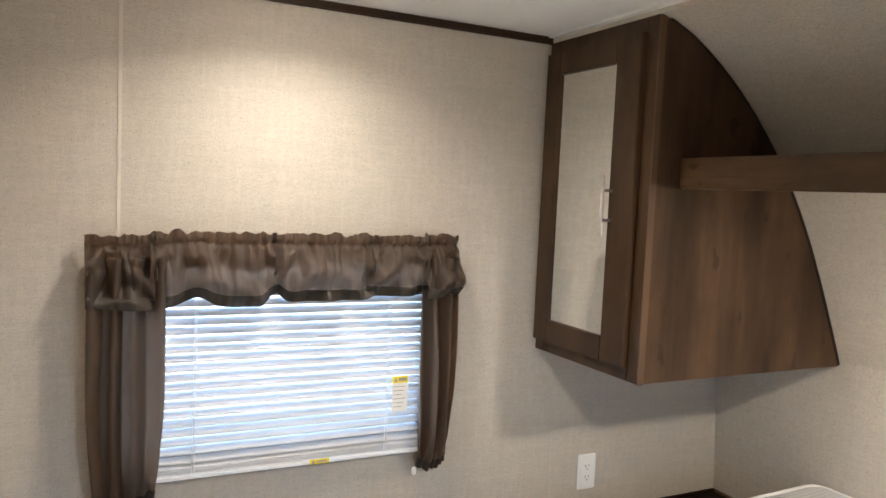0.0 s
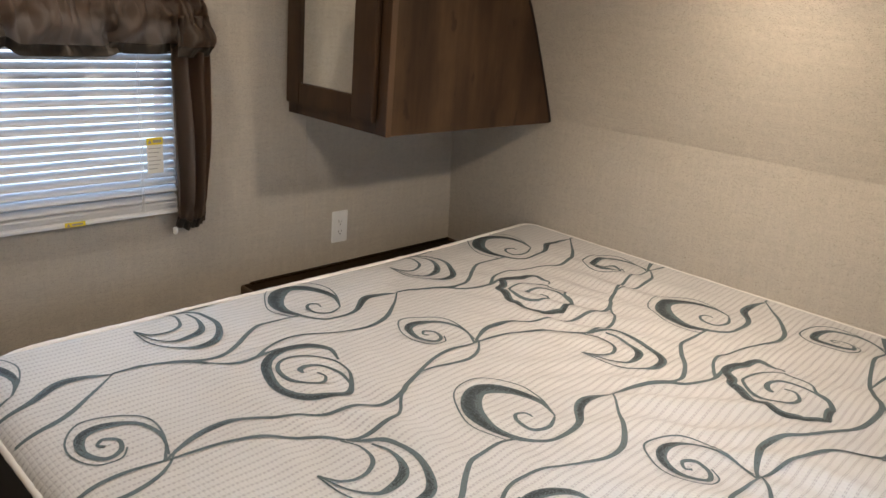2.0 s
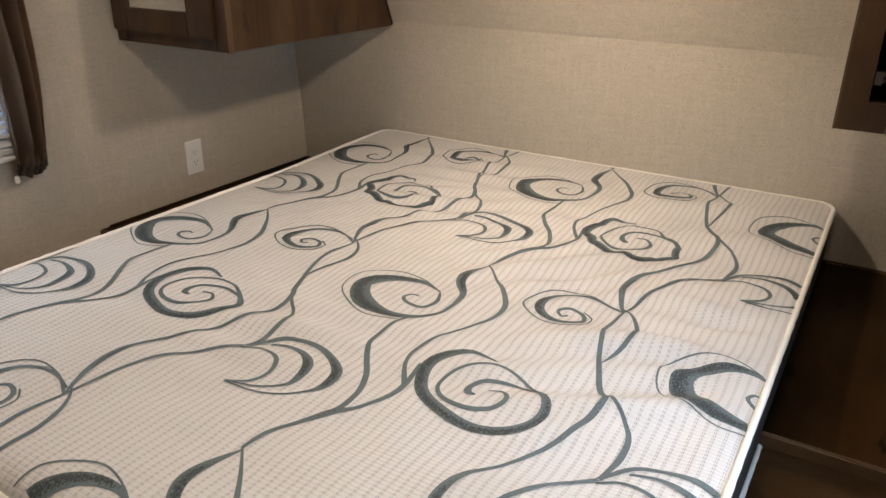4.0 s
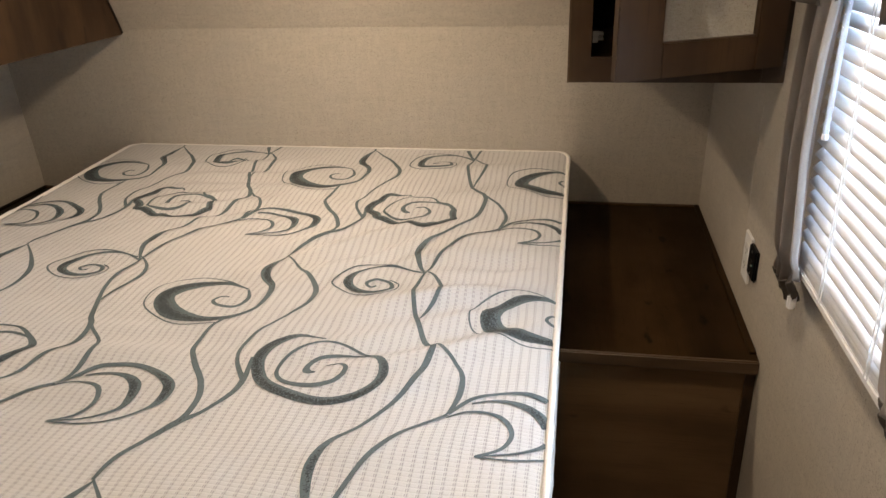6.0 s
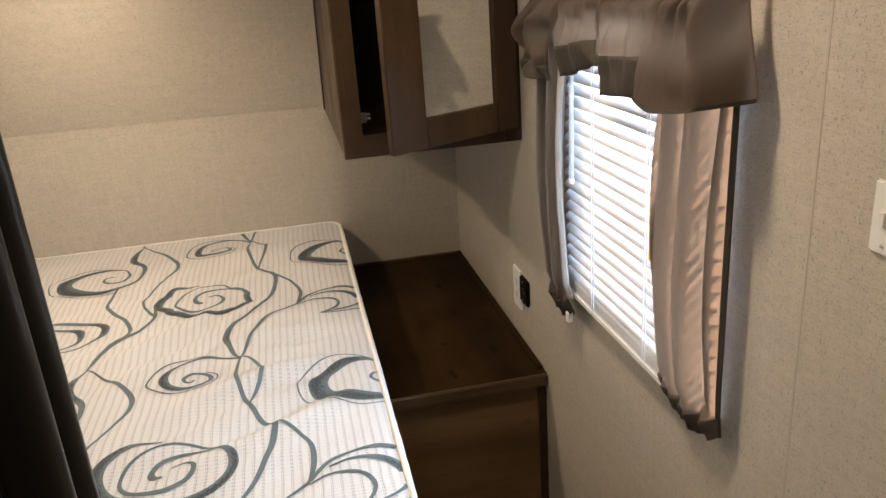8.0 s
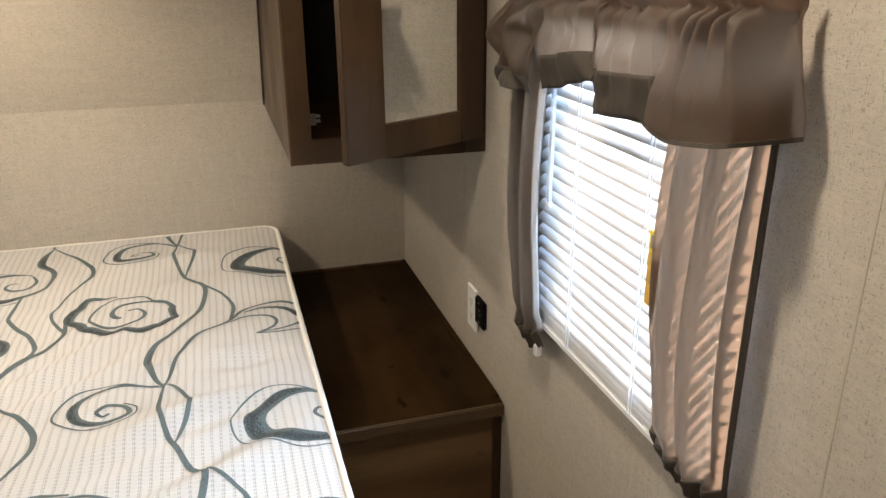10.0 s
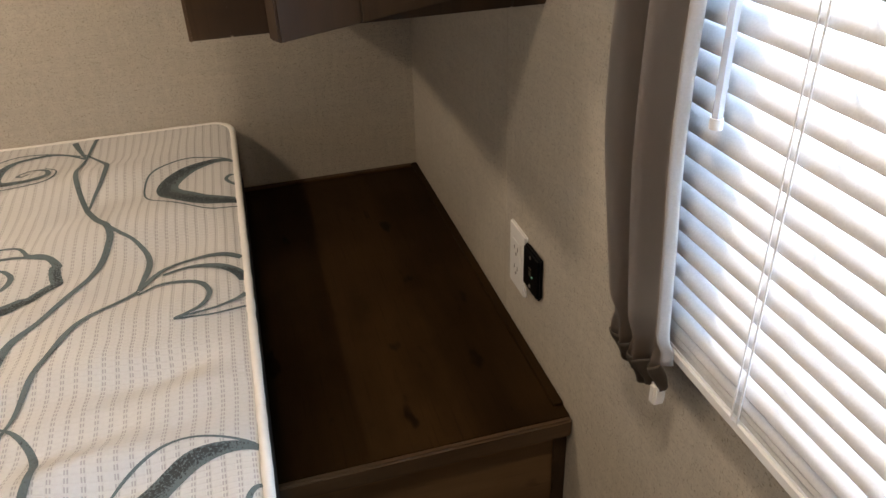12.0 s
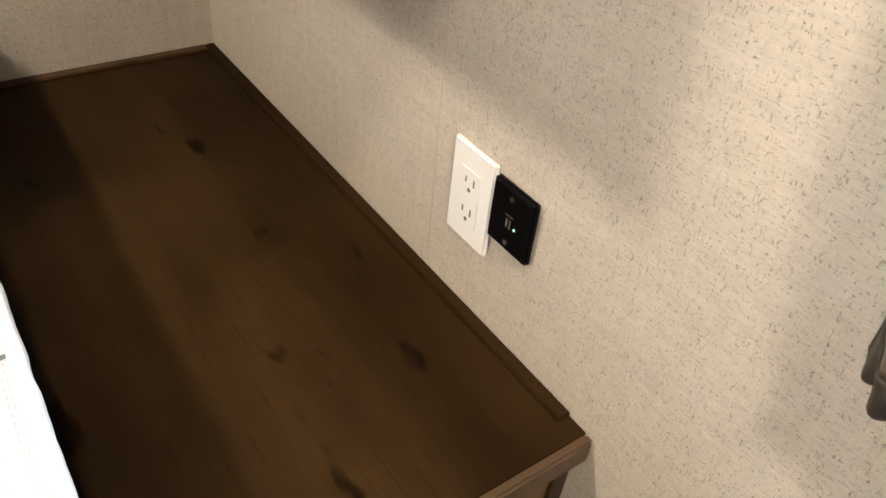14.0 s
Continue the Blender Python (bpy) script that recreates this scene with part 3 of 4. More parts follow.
# ---- bedside cabinets ----
def bedside(y0, y1, wall, x0, label):
    base = thing("bedside_cabinet", (1.6, (y0 + y1) / 2, 0.0), label, "cabinet", "bedside cabinets")
    s = 1 if wall == y1 else -1
    ya, yb = y0 + (0.001 if wall == y0 else 0), y1 - (0.001 if wall == y1 else 0)
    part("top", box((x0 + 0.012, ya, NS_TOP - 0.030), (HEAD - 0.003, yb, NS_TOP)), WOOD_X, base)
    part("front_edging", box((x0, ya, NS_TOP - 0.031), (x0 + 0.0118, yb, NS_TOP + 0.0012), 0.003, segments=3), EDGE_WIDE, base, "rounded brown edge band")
    part("front_panel", box((x0 + 0.022, ya, 0.0), (x0 + 0.038, yb, NS_TOP - 0.0305), 0.001), WOOD_FRONT_LIT, base)
    wa, wb = sorted((wall - s * 0.001, wall - s * 0.022))
    part("corner_post", box((x0 + 0.016, wa, 0.0), (x0 + 0.0215, wb, NS_TOP - 0.0315), 0.001), WOOD_Z, base)
    wa, wb = sorted((wall - s * 0.001, wall - s * 0.017))
    part("wall_strip", box((x0 + 0.035, wa, NS_TOP + 0.0003), (HEAD - 0.003, wb, NS_TOP + 0.006), 0.0015), WOOD_X, base, "slim brown batten along the wall")
    wa, wb = (ya, wall - 0.017) if s > 0 else (wall + 0.017, yb)
    part("head_strip", box((HEAD - 0.019, wa, NS_TOP + 0.0003), (HEAD - 0.003, wb, NS_TOP + 0.006), 0.0015), WOOD_Y, base, "slim brown batten along the wall")
    return base


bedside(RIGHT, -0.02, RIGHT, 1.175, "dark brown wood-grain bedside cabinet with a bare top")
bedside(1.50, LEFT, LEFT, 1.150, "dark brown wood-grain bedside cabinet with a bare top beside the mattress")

# ---- bed ----
bed = thing("bed_base", (1.2, 0.74, 0.0), "dark brown wooden platform under the mattress", "bed")
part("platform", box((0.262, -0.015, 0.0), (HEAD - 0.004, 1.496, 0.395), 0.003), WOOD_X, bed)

bx0, bx1, by0, by1 = BED
CORNER = 0.055


def rounded(inset, n=10):
    """Outline of the mattress, corners rounded."""
    pts = []
    r = CORNER - inset
    for cx, cy, a0 in ((bx1 - CORNER, by1 - CORNER, 0), (bx0 + CORNER, by1 - CORNER, 90), (bx0 + CORNER, by0 + CORNER, 180), (bx1 - CORNER, by0 + CORNER, 270)):
        for k in range(n + 1):
            a = radians(a0 + 90 * k / n)
            pts.append((cx + r * math.cos(a), cy + r * math.sin(a)))
    return pts


def dense(pts, step=0.012):
    """The same closed outline with points at small steps."""
    out = []
    for (xa, ya), (xb, yb) in zip(pts, pts[1:] + pts[:1]):
        n = max(1, int(math.hypot(xb - xa, yb - ya) / step))
        out += [(xa + (xb - xa) * k / n, ya + (yb - ya) * k / n) for k in range(n)]
    return out


def bed_z(x, y):
    """Height of the soft top: flat with faint ripples, rolling down to the seam."""
    def roll(d, reach, drop):
        s = max(0.0, 1 - d / reach)
        return drop * (1 - math.sqrt(max(0.0, 1 - s * s)))
    z = TOP + 0.033 * max(0.0, x - 1.55) - roll(x - bx0, 0.075, 0.045) - roll(bx1 - x, 0.03, 0.006) - roll(y - by0, 0.05, 0.014) - roll(by1 - y, 0.05, 0.014)
    flat = z
    z += 0.0035 * noise.noise(Vector((x * 4.5, y * 3, 0.3))) + 0.0070 * noise.noise(Vector((x * 9 + y * 4, y * 6.5 - x * 3, 4.0))) * smoothstep(0.3, 0.5, x)
    for cx, cy, ang, size in ((0.95, 0.20, 0.5, 1.0), (1.35, 0.45, 0.9, 1.0), (1.55, 0.95, 0.4, 0.8), (1.9, 1.0, 0.2, 0.7), (1.75, 0.42, 1.1, 0.3), (0.75, 0.85, 0.1, 0.6), (1.2, 0.05, 0.2, 1.0)):
        a = (x - cx) * math.cos(ang) + (y - cy) * math.sin(ang)
        b = -(x - cx) * math.sin(ang) + (y - cy) * math.cos(ang)
        z += 0.0105 * size * math.sin(a * 62 + 2.5 * noise.noise(Vector((a * 5, b * 5, cx)))) * math.exp(-(a / 0.14) ** 2 - (b / 0.22) ** 2)
    z -= 0.016 * max(0.0, 0.22 - abs(noise.noise(Vector((x * 3.1 + y * 1.6, y * 2.4 - x * 0.7, 2.0))))) * smoothstep(0.4, 0.9, x)
    z += 0.0090 * math.sin(x * 23 + 9 * (y - 0.1) + 4 * noise.noise(Vector((x * 2, y * 2, 7)))) * math.exp(-((y - 0.15) / 0.18) ** 2)
    inset = min(x - bx0, bx1 - x, y - by0, by1 - y)
    return flat + (z - flat) * smoothstep(0.0, 0.11, inset)


def seam_z(x):
    low, side = TOP - 0.040, TOP - 0.010 + 0.033 * max(0.0, x - 1.55)
    return low + (side - low) * smoothstep(bx0, bx0 + 0.16, x)


def fill_outline(x, y):
    """Pulls a grid point into the rounded outline."""
    cx = min(max(x, bx0 + CORNER), bx1 - CORNER)
    cy = min(max(y, by0 + CORNER), by1 - CORNER)
    dx, dy = x - cx, y - cy
    d = math.hypot(dx, dy)
    if dx and dy and d > CORNER:
        return cx + dx * CORNER / d, cy + dy * CORNER / d
    return x, y


def top_point(u, v):
    x, y = fill_outline(bx0 + (bx1 - bx0) * u, by0 + (by1 - by0) * v)
    return (x, y, bed_z(x, y))


mattress = thing("mattress", (1.2, 0.74, 0.395), "white knit mattress with grey-green swirl print, bare on its platform", "mattress")
part("top_panel", sheet(250, 200, top_point), KNIT, mattress, "off-white quilted knit top", 60)
for name, zf in (("piping", lambda x: seam_z(x) + 0.003), ("piping", lambda x: 0.408)):
    part(name, tube([(x, y, zf(x)) for x, y in dense(rounded(0.003))], 0.0064, True, 10, 1.15, ripple=0.22), TAPE, mattress, "white sewn tape edge", 60)
bm = bmesh.new()
out = rounded(0.006)
lo_ring = [bm.verts.new((x, y, 0.3965)) for x, y in out]
mid_ring = [bm.verts.new((x * 1.0, y * 1.0, 0.49)) for x, y in rounded(0.001)]
hi_ring = [bm.verts.new((x, y, seam_z(x) - 0.004)) for x, y in out]
for a, b in ((lo_ring, mid_ring), (mid_ring, hi_ring)):
    for k in range(len(a)):
        j = (k + 1) % len(a)
        bm.faces.new((a[k], a[j], b[j], b[k]))
bm.faces.new(lo_ring[::-1])
part("border", bm, BORDER, mattress, "dark fabric side border", 60)

# printed vines, buds, roses and moons: strokes of (x, y, width in mm) in one repeat of the print
STROKES = {
    "bud_outline": [(0.927,0.631,4), (0.908,0.7,4), (0.933,0.763,4), (0.971,0.814,4), (1.012,0.836,4), (1.067,0.831,4), (1.102,0.796,4), (1.122,0.744,4), (1.106,0.68,4), (1.075,0.629,4)],
    "bud_crescent": [(1.078,0.63,4), (1.1,0.686,18), (1.084,0.753,35), (1.025,0.795,52), (0.96,0.753,55), (0.937,0.685,35), (0.951,0.63,18), (0.982,0.589,12), (1.016,0.576,12), (1.084,0.578,18), (1.153,0.622,28), (1.208,0.623,20), (1.258,0.605,4)],
    "bud_hook": [(1.073,0.628,6), (1.032,0.611,12), (0.997,0.627,12), (0.998,0.665,12), (1.016,0.683,10), (1.036,0.674,8), (1.035,0.655,5)],
    "bud_stem": [(0.948,0.629,8), (0.882,0.637,10), (0.833,0.635,12), (0.787,0.61,14), (0.736,0.573,14), (0.687,0.551,14), (0.643,0.546,14), (0.613,0.555,14)],
    "leaf_back": [(1.258,0.607,5), (1.194,0.549,10), (1.113,0.49,16), (1.042,0.476,12), (0.983,0.498,8), (0.917,0.526,8), (0.851,0.542,10), (0.797,0.531,10), (0.750,0.501,14)],
    "rose_stem": [(0.809,0.507,6), (0.754,0.499,14), (0.702,0.499,14), (0.646,0.523,10), (0.613,0.555,18), (0.562,0.585,12), (0.517,0.604,12), (0.471,0.609,8)],
    "rose": [(0.884,0.39,6), (0.899,0.443,16), (0.866,0.482,28), (0.802,0.492,30), (0.742,0.459,30), (0.712,0.402,28), (0.703,0.344,26), (0.721,0.291,26), (0.758,0.261,24), (0.803,0.258,22), (0.833,0.281,14), (0.866,0.333,8), (0.873,0.395,8), (0.837,0.438,9), (0.784,0.45,9), (0.746,0.425,12), (0.737,0.375,14), (0.756,0.336,12), (0.789,0.324,12), (0.811,0.341,8), (0.806,0.365,6)],
    "rose_hook": [(0.832,0.277,6), (0.844,0.332,10), (0.832,0.382,12), (0.804,0.399,14), (0.782,0.393,18), (0.779,0.377,8)],
    "snail_outline": [(1.201,0.263,8), (1.228,0.317,6), (1.239,0.393,5), (1.209,0.439,5), (1.139,0.46,6), (1.096,0.418,5), (1.086,0.365,4), (1.107,0.318,4), (1.147,0.311,4), (1.169,0.336,3)],
    "snail": [(1.214,0.274,5), (1.229,0.337,10), (1.213,0.4,14), (1.163,0.425,26), (1.121,0.413,26), (1.105,0.364,18), (1.126,0.325,14), (1.156,0.333,12), (1.166,0.364,10), (1.147,0.383,10), (1.132,0.371,8), (1.141,0.36,8)],
    "fork_leaf": [(1.201,0.263,6), (1.262,0.289,16), (1.325,0.302,22), (1.385,0.290,14), (1.43,0.259,10), (1.477,0.234,10), (1.53,0.211,11), (1.590,0.192,15), (1.625,0.184,15)],
    "fork_stem": [(1.201,0.263,6), (1.124,0.269,12), (1.035,0.252,12), (0.936,0.215,14), (0.897,0.190,15), (0.866,0.181,15), (0.838,0.184,15)],
    "fork_loop": [(1.228,0.280,4), (1.203,0.250,7), (1.166,0.224,11), (1.118,0.210,13), (1.070,0.214,11), (1.025,0.229,8), (0.985,0.236,5)],
    "fork_branch": [(0.890,0.186,9), (0.868,0.166,9), (0.842,0.139,9), (0.802,0.118,12), (0.751,0.117,14), (0.694,0.126,8)],
    "moon_outer": [(0.694,0.826,12), (0.745,0.792,14), (0.76,0.751,12), (0.76,0.7,16), (0.736,0.648,22), (0.705,0.615,26), (0.667,0.61,22), (0.639,0.625,8), (0.607,0.661,6), (0.589,0.709,5), (0.587,0.769,4)],
    "moon_middle": [(0.727,0.791,8), (0.735,0.752,10), (0.723,0.706,18), (0.697,0.674,26), (0.66,0.664,20), (0.632,0.671,10), (0.604,0.709,6), (0.588,0.768,4)],
    "moon_inner": [(0.681,0.826,6), (0.699,0.795,8), (0.692,0.752,10), (0.673,0.728,12), (0.641,0.719,10), (0.608,0.733,8), (0.588,0.768,5)],
    "moon_stem": [(0.414,0.963,6), (0.482,0.949,10), (0.531,0.935,10), (0.588,0.912,12), (0.64,0.878,10), (0.692,0.826,12)],
}
REPEAT_X, REPEAT_Y = 0.787, 0.700


def spline(pts, per=7):
    out = []
    for i in range(len(pts) - 1):
        p0, p1, p2, p3 = (pts[max(0, min(len(pts) - 1, k))] for k in (i - 1, i, i + 1, i + 2))
        for s in range(per):
            t = s / per
            out.append(tuple(0.5 * (2 * b + (c - a) * t + (2 * a - 5 * b + 4 * c - d) * t * t + (3 * b - a - 3 * c + d) * t ** 3) for a, b, c, d in zip(p0, p1, p2, p3)))
    return out + [tuple(pts[-1])]


bm = bmesh.new()
core_layer = bm.verts.layers.float.new("core")
level = 0
for stroke_name, stroke in STROKES.items():
    level += 1
    path = spline(stroke)
    for ci in range(-2, 3):
        for cj in range(-2, 3):
            pts = []
            crumple = 0.006 if stroke_name == "rose" and ci else 0.0
            for k, (x, y, w) in enumerate(path):
                x, y = x + ci * REPEAT_X, y + cj * REPEAT_Y
                if k < 84:
                    x, y = x + crumple * math.sin(k * 0.83), y + crumple * math.cos(k * 0.61)
                if x > 1.55:
                    x = 1.55 + (x - 1.55) * 1.085
                pts.append((x, y, max(0.0036, w * 0.00079)))
            last = None
            for k, (x, y, w) in enumerate(pts):
                a, c = pts[max(0, k - 1)], pts[min(len(pts) - 1, k + 1)]
                dx, dy = c[0] - a[0], c[1] - a[1]
                d = math.hypot(dx, dy) or 1.0
                inside = bx0 + 0.010 < x < bx1 - 0.014 and by0 + 0.006 < y < by1 - 0.006
                if not inside:
                    last = None
                    continue
                pair = []
                for s in (-0.5, -0.25, 0.0, 0.25, 0.5):
                    px = min(max(x - dy / d * w * s, bx0 + 0.008), bx1 - 0.012)
                    py = min(max(y + dx / d * w * s, by0 + 0.005), by1 - 0.005)
                    vert = bm.verts.new((px, py, bed_z(px, py) + 0.0011 + level * 0.00004))
                    vert[core_layer] = smoothstep(0.010, 0.021, w) * (1.0 - 1.9 * abs(s + 0.12))
                    pair.append(vert)
                if last:
                    for q in range(4):
                        bm.faces.new((last[q], pair[q], pair[q + 1], last[q + 1]))
                last = pair
printed = part("printed_pattern", bm, PRINT, mattress, "grey-green printed swirls, leaves and vines", 60)


# ---- windows, blinds and curtains ----
def window(name, hole, y_in, y_out, label):
    """y_in: room face of the wall; y_out: outer face."""
    x0, x1, z0, z1 = hole
    s = 1 if y_out > y_in else -1
    base = thing(name, ((x0 + x1) / 2, y_in, z0), label, "window", kind="structure")
    w = 0.012
    ya, yb = sorted((y_in + s * 0.001, y_out))
    for lo, hi in (((x0 + 0.0005, ya, z0 + 0.0005), (x0 + w, yb, z1 - 0.0005)), ((x1 - w, ya, z0 + 0.0005), (x1 - 0.0005, yb, z1 - 0.0005)),
                   ((x0 + w, ya, z0 + 0.0005), (x1 - w, yb, z0 + w)), ((x0 + w, ya, z1 - w), (x1 - w, yb, z1 - 0.0005))):
        part("window_frame", box(lo, hi, 0.002), VINYL, base)
    ym = y_out - s * 0.012
    ob = part("pane", box((x0 + w, ym - 0.0015, z0 + w), (x1 - w, ym + 0.0015, z1 - w)), PANE, base, "clear glass pane")
    ob.visible_shadow = False
    return base


def blind(x0, x1, z0, z1, y, s, label, cords, tilt, wand=None):
    """s: +1 when the outside lies towards +y."""
    base = thing("venetian_blind", ((x0 + x1) / 2, y, z0), label, "blind", "window blinds")
    part("headrail", box((x0, y - 0.014, z1 - 0.028), (x1, y + 0.014, z1), 0.002), VINYL, base)
    pitch, half = 0.0232, 0.0125
    n = 4 + int((z1 - 0.03 - z0 - 0.05) / pitch)
    bm = bmesh.new()
    # slightly crowned slat, built at the origin
    c, sn = math.cos(radians(tilt)), math.sin(radians(tilt))
    prof = []
    for k in range(5):
        q = -1 + k / 2
        a, b = q * half, 0.0027 * (1 - q * q)
        prof.append((s * (a * c - b * sn), a * sn + b * c))
    for side in (0.0, 0.0007):
        for k in range(5):
            for xx in (x0 + 0.004, x1 - 0.004):
                bm.verts.new((xx - (x0 + x1) / 2, prof[k][0], prof[k][1] - side))
    bm.verts.ensure_lookup_table()
    v = bm.verts
    for k in range(4):
        bm.faces.new((v[2 * k], v[2 * k + 1], v[2 * k + 3], v[2 * k + 2]))
        bm.faces.new((v[10 + 2 * k], v[12 + 2 * k], v[13 + 2 * k], v[11 + 2 * k]))
    for k in (0, 4):
        bm.faces.new((v[2 * k], v[2 * k + 1], v[11 + 2 * k], v[10 + 2 * k]))
    bmesh.ops.recalc_face_normals(bm, faces=bm.faces)
    me = bpy.data.meshes.new("slat")
    for f in bm.faces:
        f.smooth = True
    bm.to_mesh(me)
    bm.free()
    me.materials.append(SLAT)
    rng = random.Random(int(x0 * 1000))
    for i in range(n):
        ob = new("slat", me)
        ob.parent = base
        stacked = 4
        ob.location = (0, rng.uniform(-0.0006, 0.0006), 0.018 + i * 0.0062 if i < stacked else 0.050 + (i - stacked) * pitch)
        ob.rotation_euler = (radians(rng.uniform(-2.0, 2.0)), radians(rng.uniform(-0.15, 0.15)), 0)
    part("bottom_rail", box((x0 + 0.003, y - 0.012, z0), (x1 - 0.003, y + 0.012, z0 + 0.014), 0.003), VINYL, base)
    for cx in cords:
        for dy in (-0.0125, 0.0125):
            part("ladder_cord", tube([(cx, y + dy, z0 + 0.012), (cx, y + dy, z1 - 0.02)], 0.0011, sides=5), VINYL, base)
        part("lift_cord", tube([(cx + 0.006, y - s * 0.0142, z0 + 0.012), (cx + 0.006, y - s * 0.0142, z1 - 0.02)], 0.0009, sides=5), VINYL, base)
    if wand:
        wx, wz = wand
        rod = part("tilt_wand", tube([(wx, y - s * 0.022, z1 - 0.028), (wx - 0.001, y - s * 0.024, wz)], 0.0044, sides=6), WAND, base, "clear twisted plastic tilt wand")
        for turn in (0,):
            curl = [(wx + 0.0038 * math.cos(turn + q * 0.55), y - s * 0.023 + 0.0038 * math.sin(turn + q * 0.55), z1 - 0.032 - (z1 - 0.036 - wz) * q / 180) for q in range(181)]
            part("ridge", tube(curl, 0.0007, sides=5), VINYL, rod, "pale spiral ridge")
        part("wand_tip", disc((wx - 0.001, y - s * 0.024, wz - 0.004), 0.0052, 0.009, "z", 12), VINYL, rod)
        part("wand_hook", box((wx - 0.004, y - s * 0.022 - 0.004, z1 - 0.032), (wx + 0.004, y - s * 0.022 + 0.004, z1 - 0.020), 0.001), VINYL, base)
    return base


def panel(parent, name, xa, xb, z_top, z_bot, y_wall, s, folds, depth, seed, taper=0.0, hem=0.03, stand=0.036, wall_edge=0, anchor=None):
    """A gathered side curtain; s: +1 when the wall lies towards +y. wall_edge: -1 or 1, the edge that turns back to the wall."""
    def at(u, v):
        z = z_top + (z_bot - z_top) * v
        low = smoothstep(0.84, 0.97, v)
        mid = (xa + xb) / 2 if anchor is None else anchor
        wob = noise.noise(Vector((u * 2.4 + seed, v * 1.6, seed)))
        x = mid + (xa + (xb - xa) * u - mid) * (1 - taper * smoothstep(0.55, 0.97, v) + (0.03 if anchor is None else 0.0) * math.sin(v * 3.0 + seed))
        ph = u * folds * math.tau + 1.5 * wob + seed + 0.5 * math.sin(v * 4 + seed)
        wave = math.sin(ph)
        d = depth * (0.5 + 0.5 * wave * (1 - 0.25 * wave)) * (1 - 0.82 * low)
        d += low * 0.0060 * math.sin(u * folds * 2.3 * math.tau + 4 * wob + v * 26) + 0.012 * math.sin(smoothstep(0.88, 1.0, v) * math.pi) + 0.010 * math.sin(v * math.pi)
        edge = 1 - smoothstep(0.0, 0.16, u if wall_edge < 0 else 1 - u) if wall_edge else 0.0
        off = stand * (1 - 0.10 * low) + d
        off += ((0.006 if wall_edge > 0 else 0.022) - off) * edge * 0.92
        z += low * (0.003 * math.sin(u * folds * 1.4 * math.tau + seed) + 0.020 * (u - 0.5) * (u - 0.5) * 4)
        return (x, y_wall - s * max(0.006, off), z)
    cut = 1 - hem / (z_top - z_bot)
    ob = part(name, sheet(72, 64, lambda u, v: at(u, v * cut)), CLOTH, parent, "taupe gathered side curtain", 80)
    thicken(ob, 0.0010)
    if wall_edge < 0:
        def border(u, v):
            x, y, z = at(0.035 * u, v * cut)
            return (x - 0.0015, y - s * 0.0016, z)
        thicken(part("side_hem", sheet(6, 48, border), HEM, parent, "dark doubled side hem", 80), 0.0030)
    # pale strip painted where the turned edge catches the window's light
    if wall_edge > 0:
        def turned(u, v):
            x, y, z = at(0.0, v * cut)
            return (x - 0.004 * math.sin(u * math.pi * 0.5) - 0.001, y + s * 0.011 * u, z)
        thicken(part("lit_inner_edge", sheet(4, 48, turned), LIT_EDGE, parent, "inner edge turned to the window, painted pale for the light on it", 80), 0.0010)
    h = part("hem", sheet(72, 12, lambda u, v: at(u, cut + (1 - cut) * v)), HEM, parent, "bunched double-thickness hem", 80)
    thicken(h, 0.0040)
    return ob


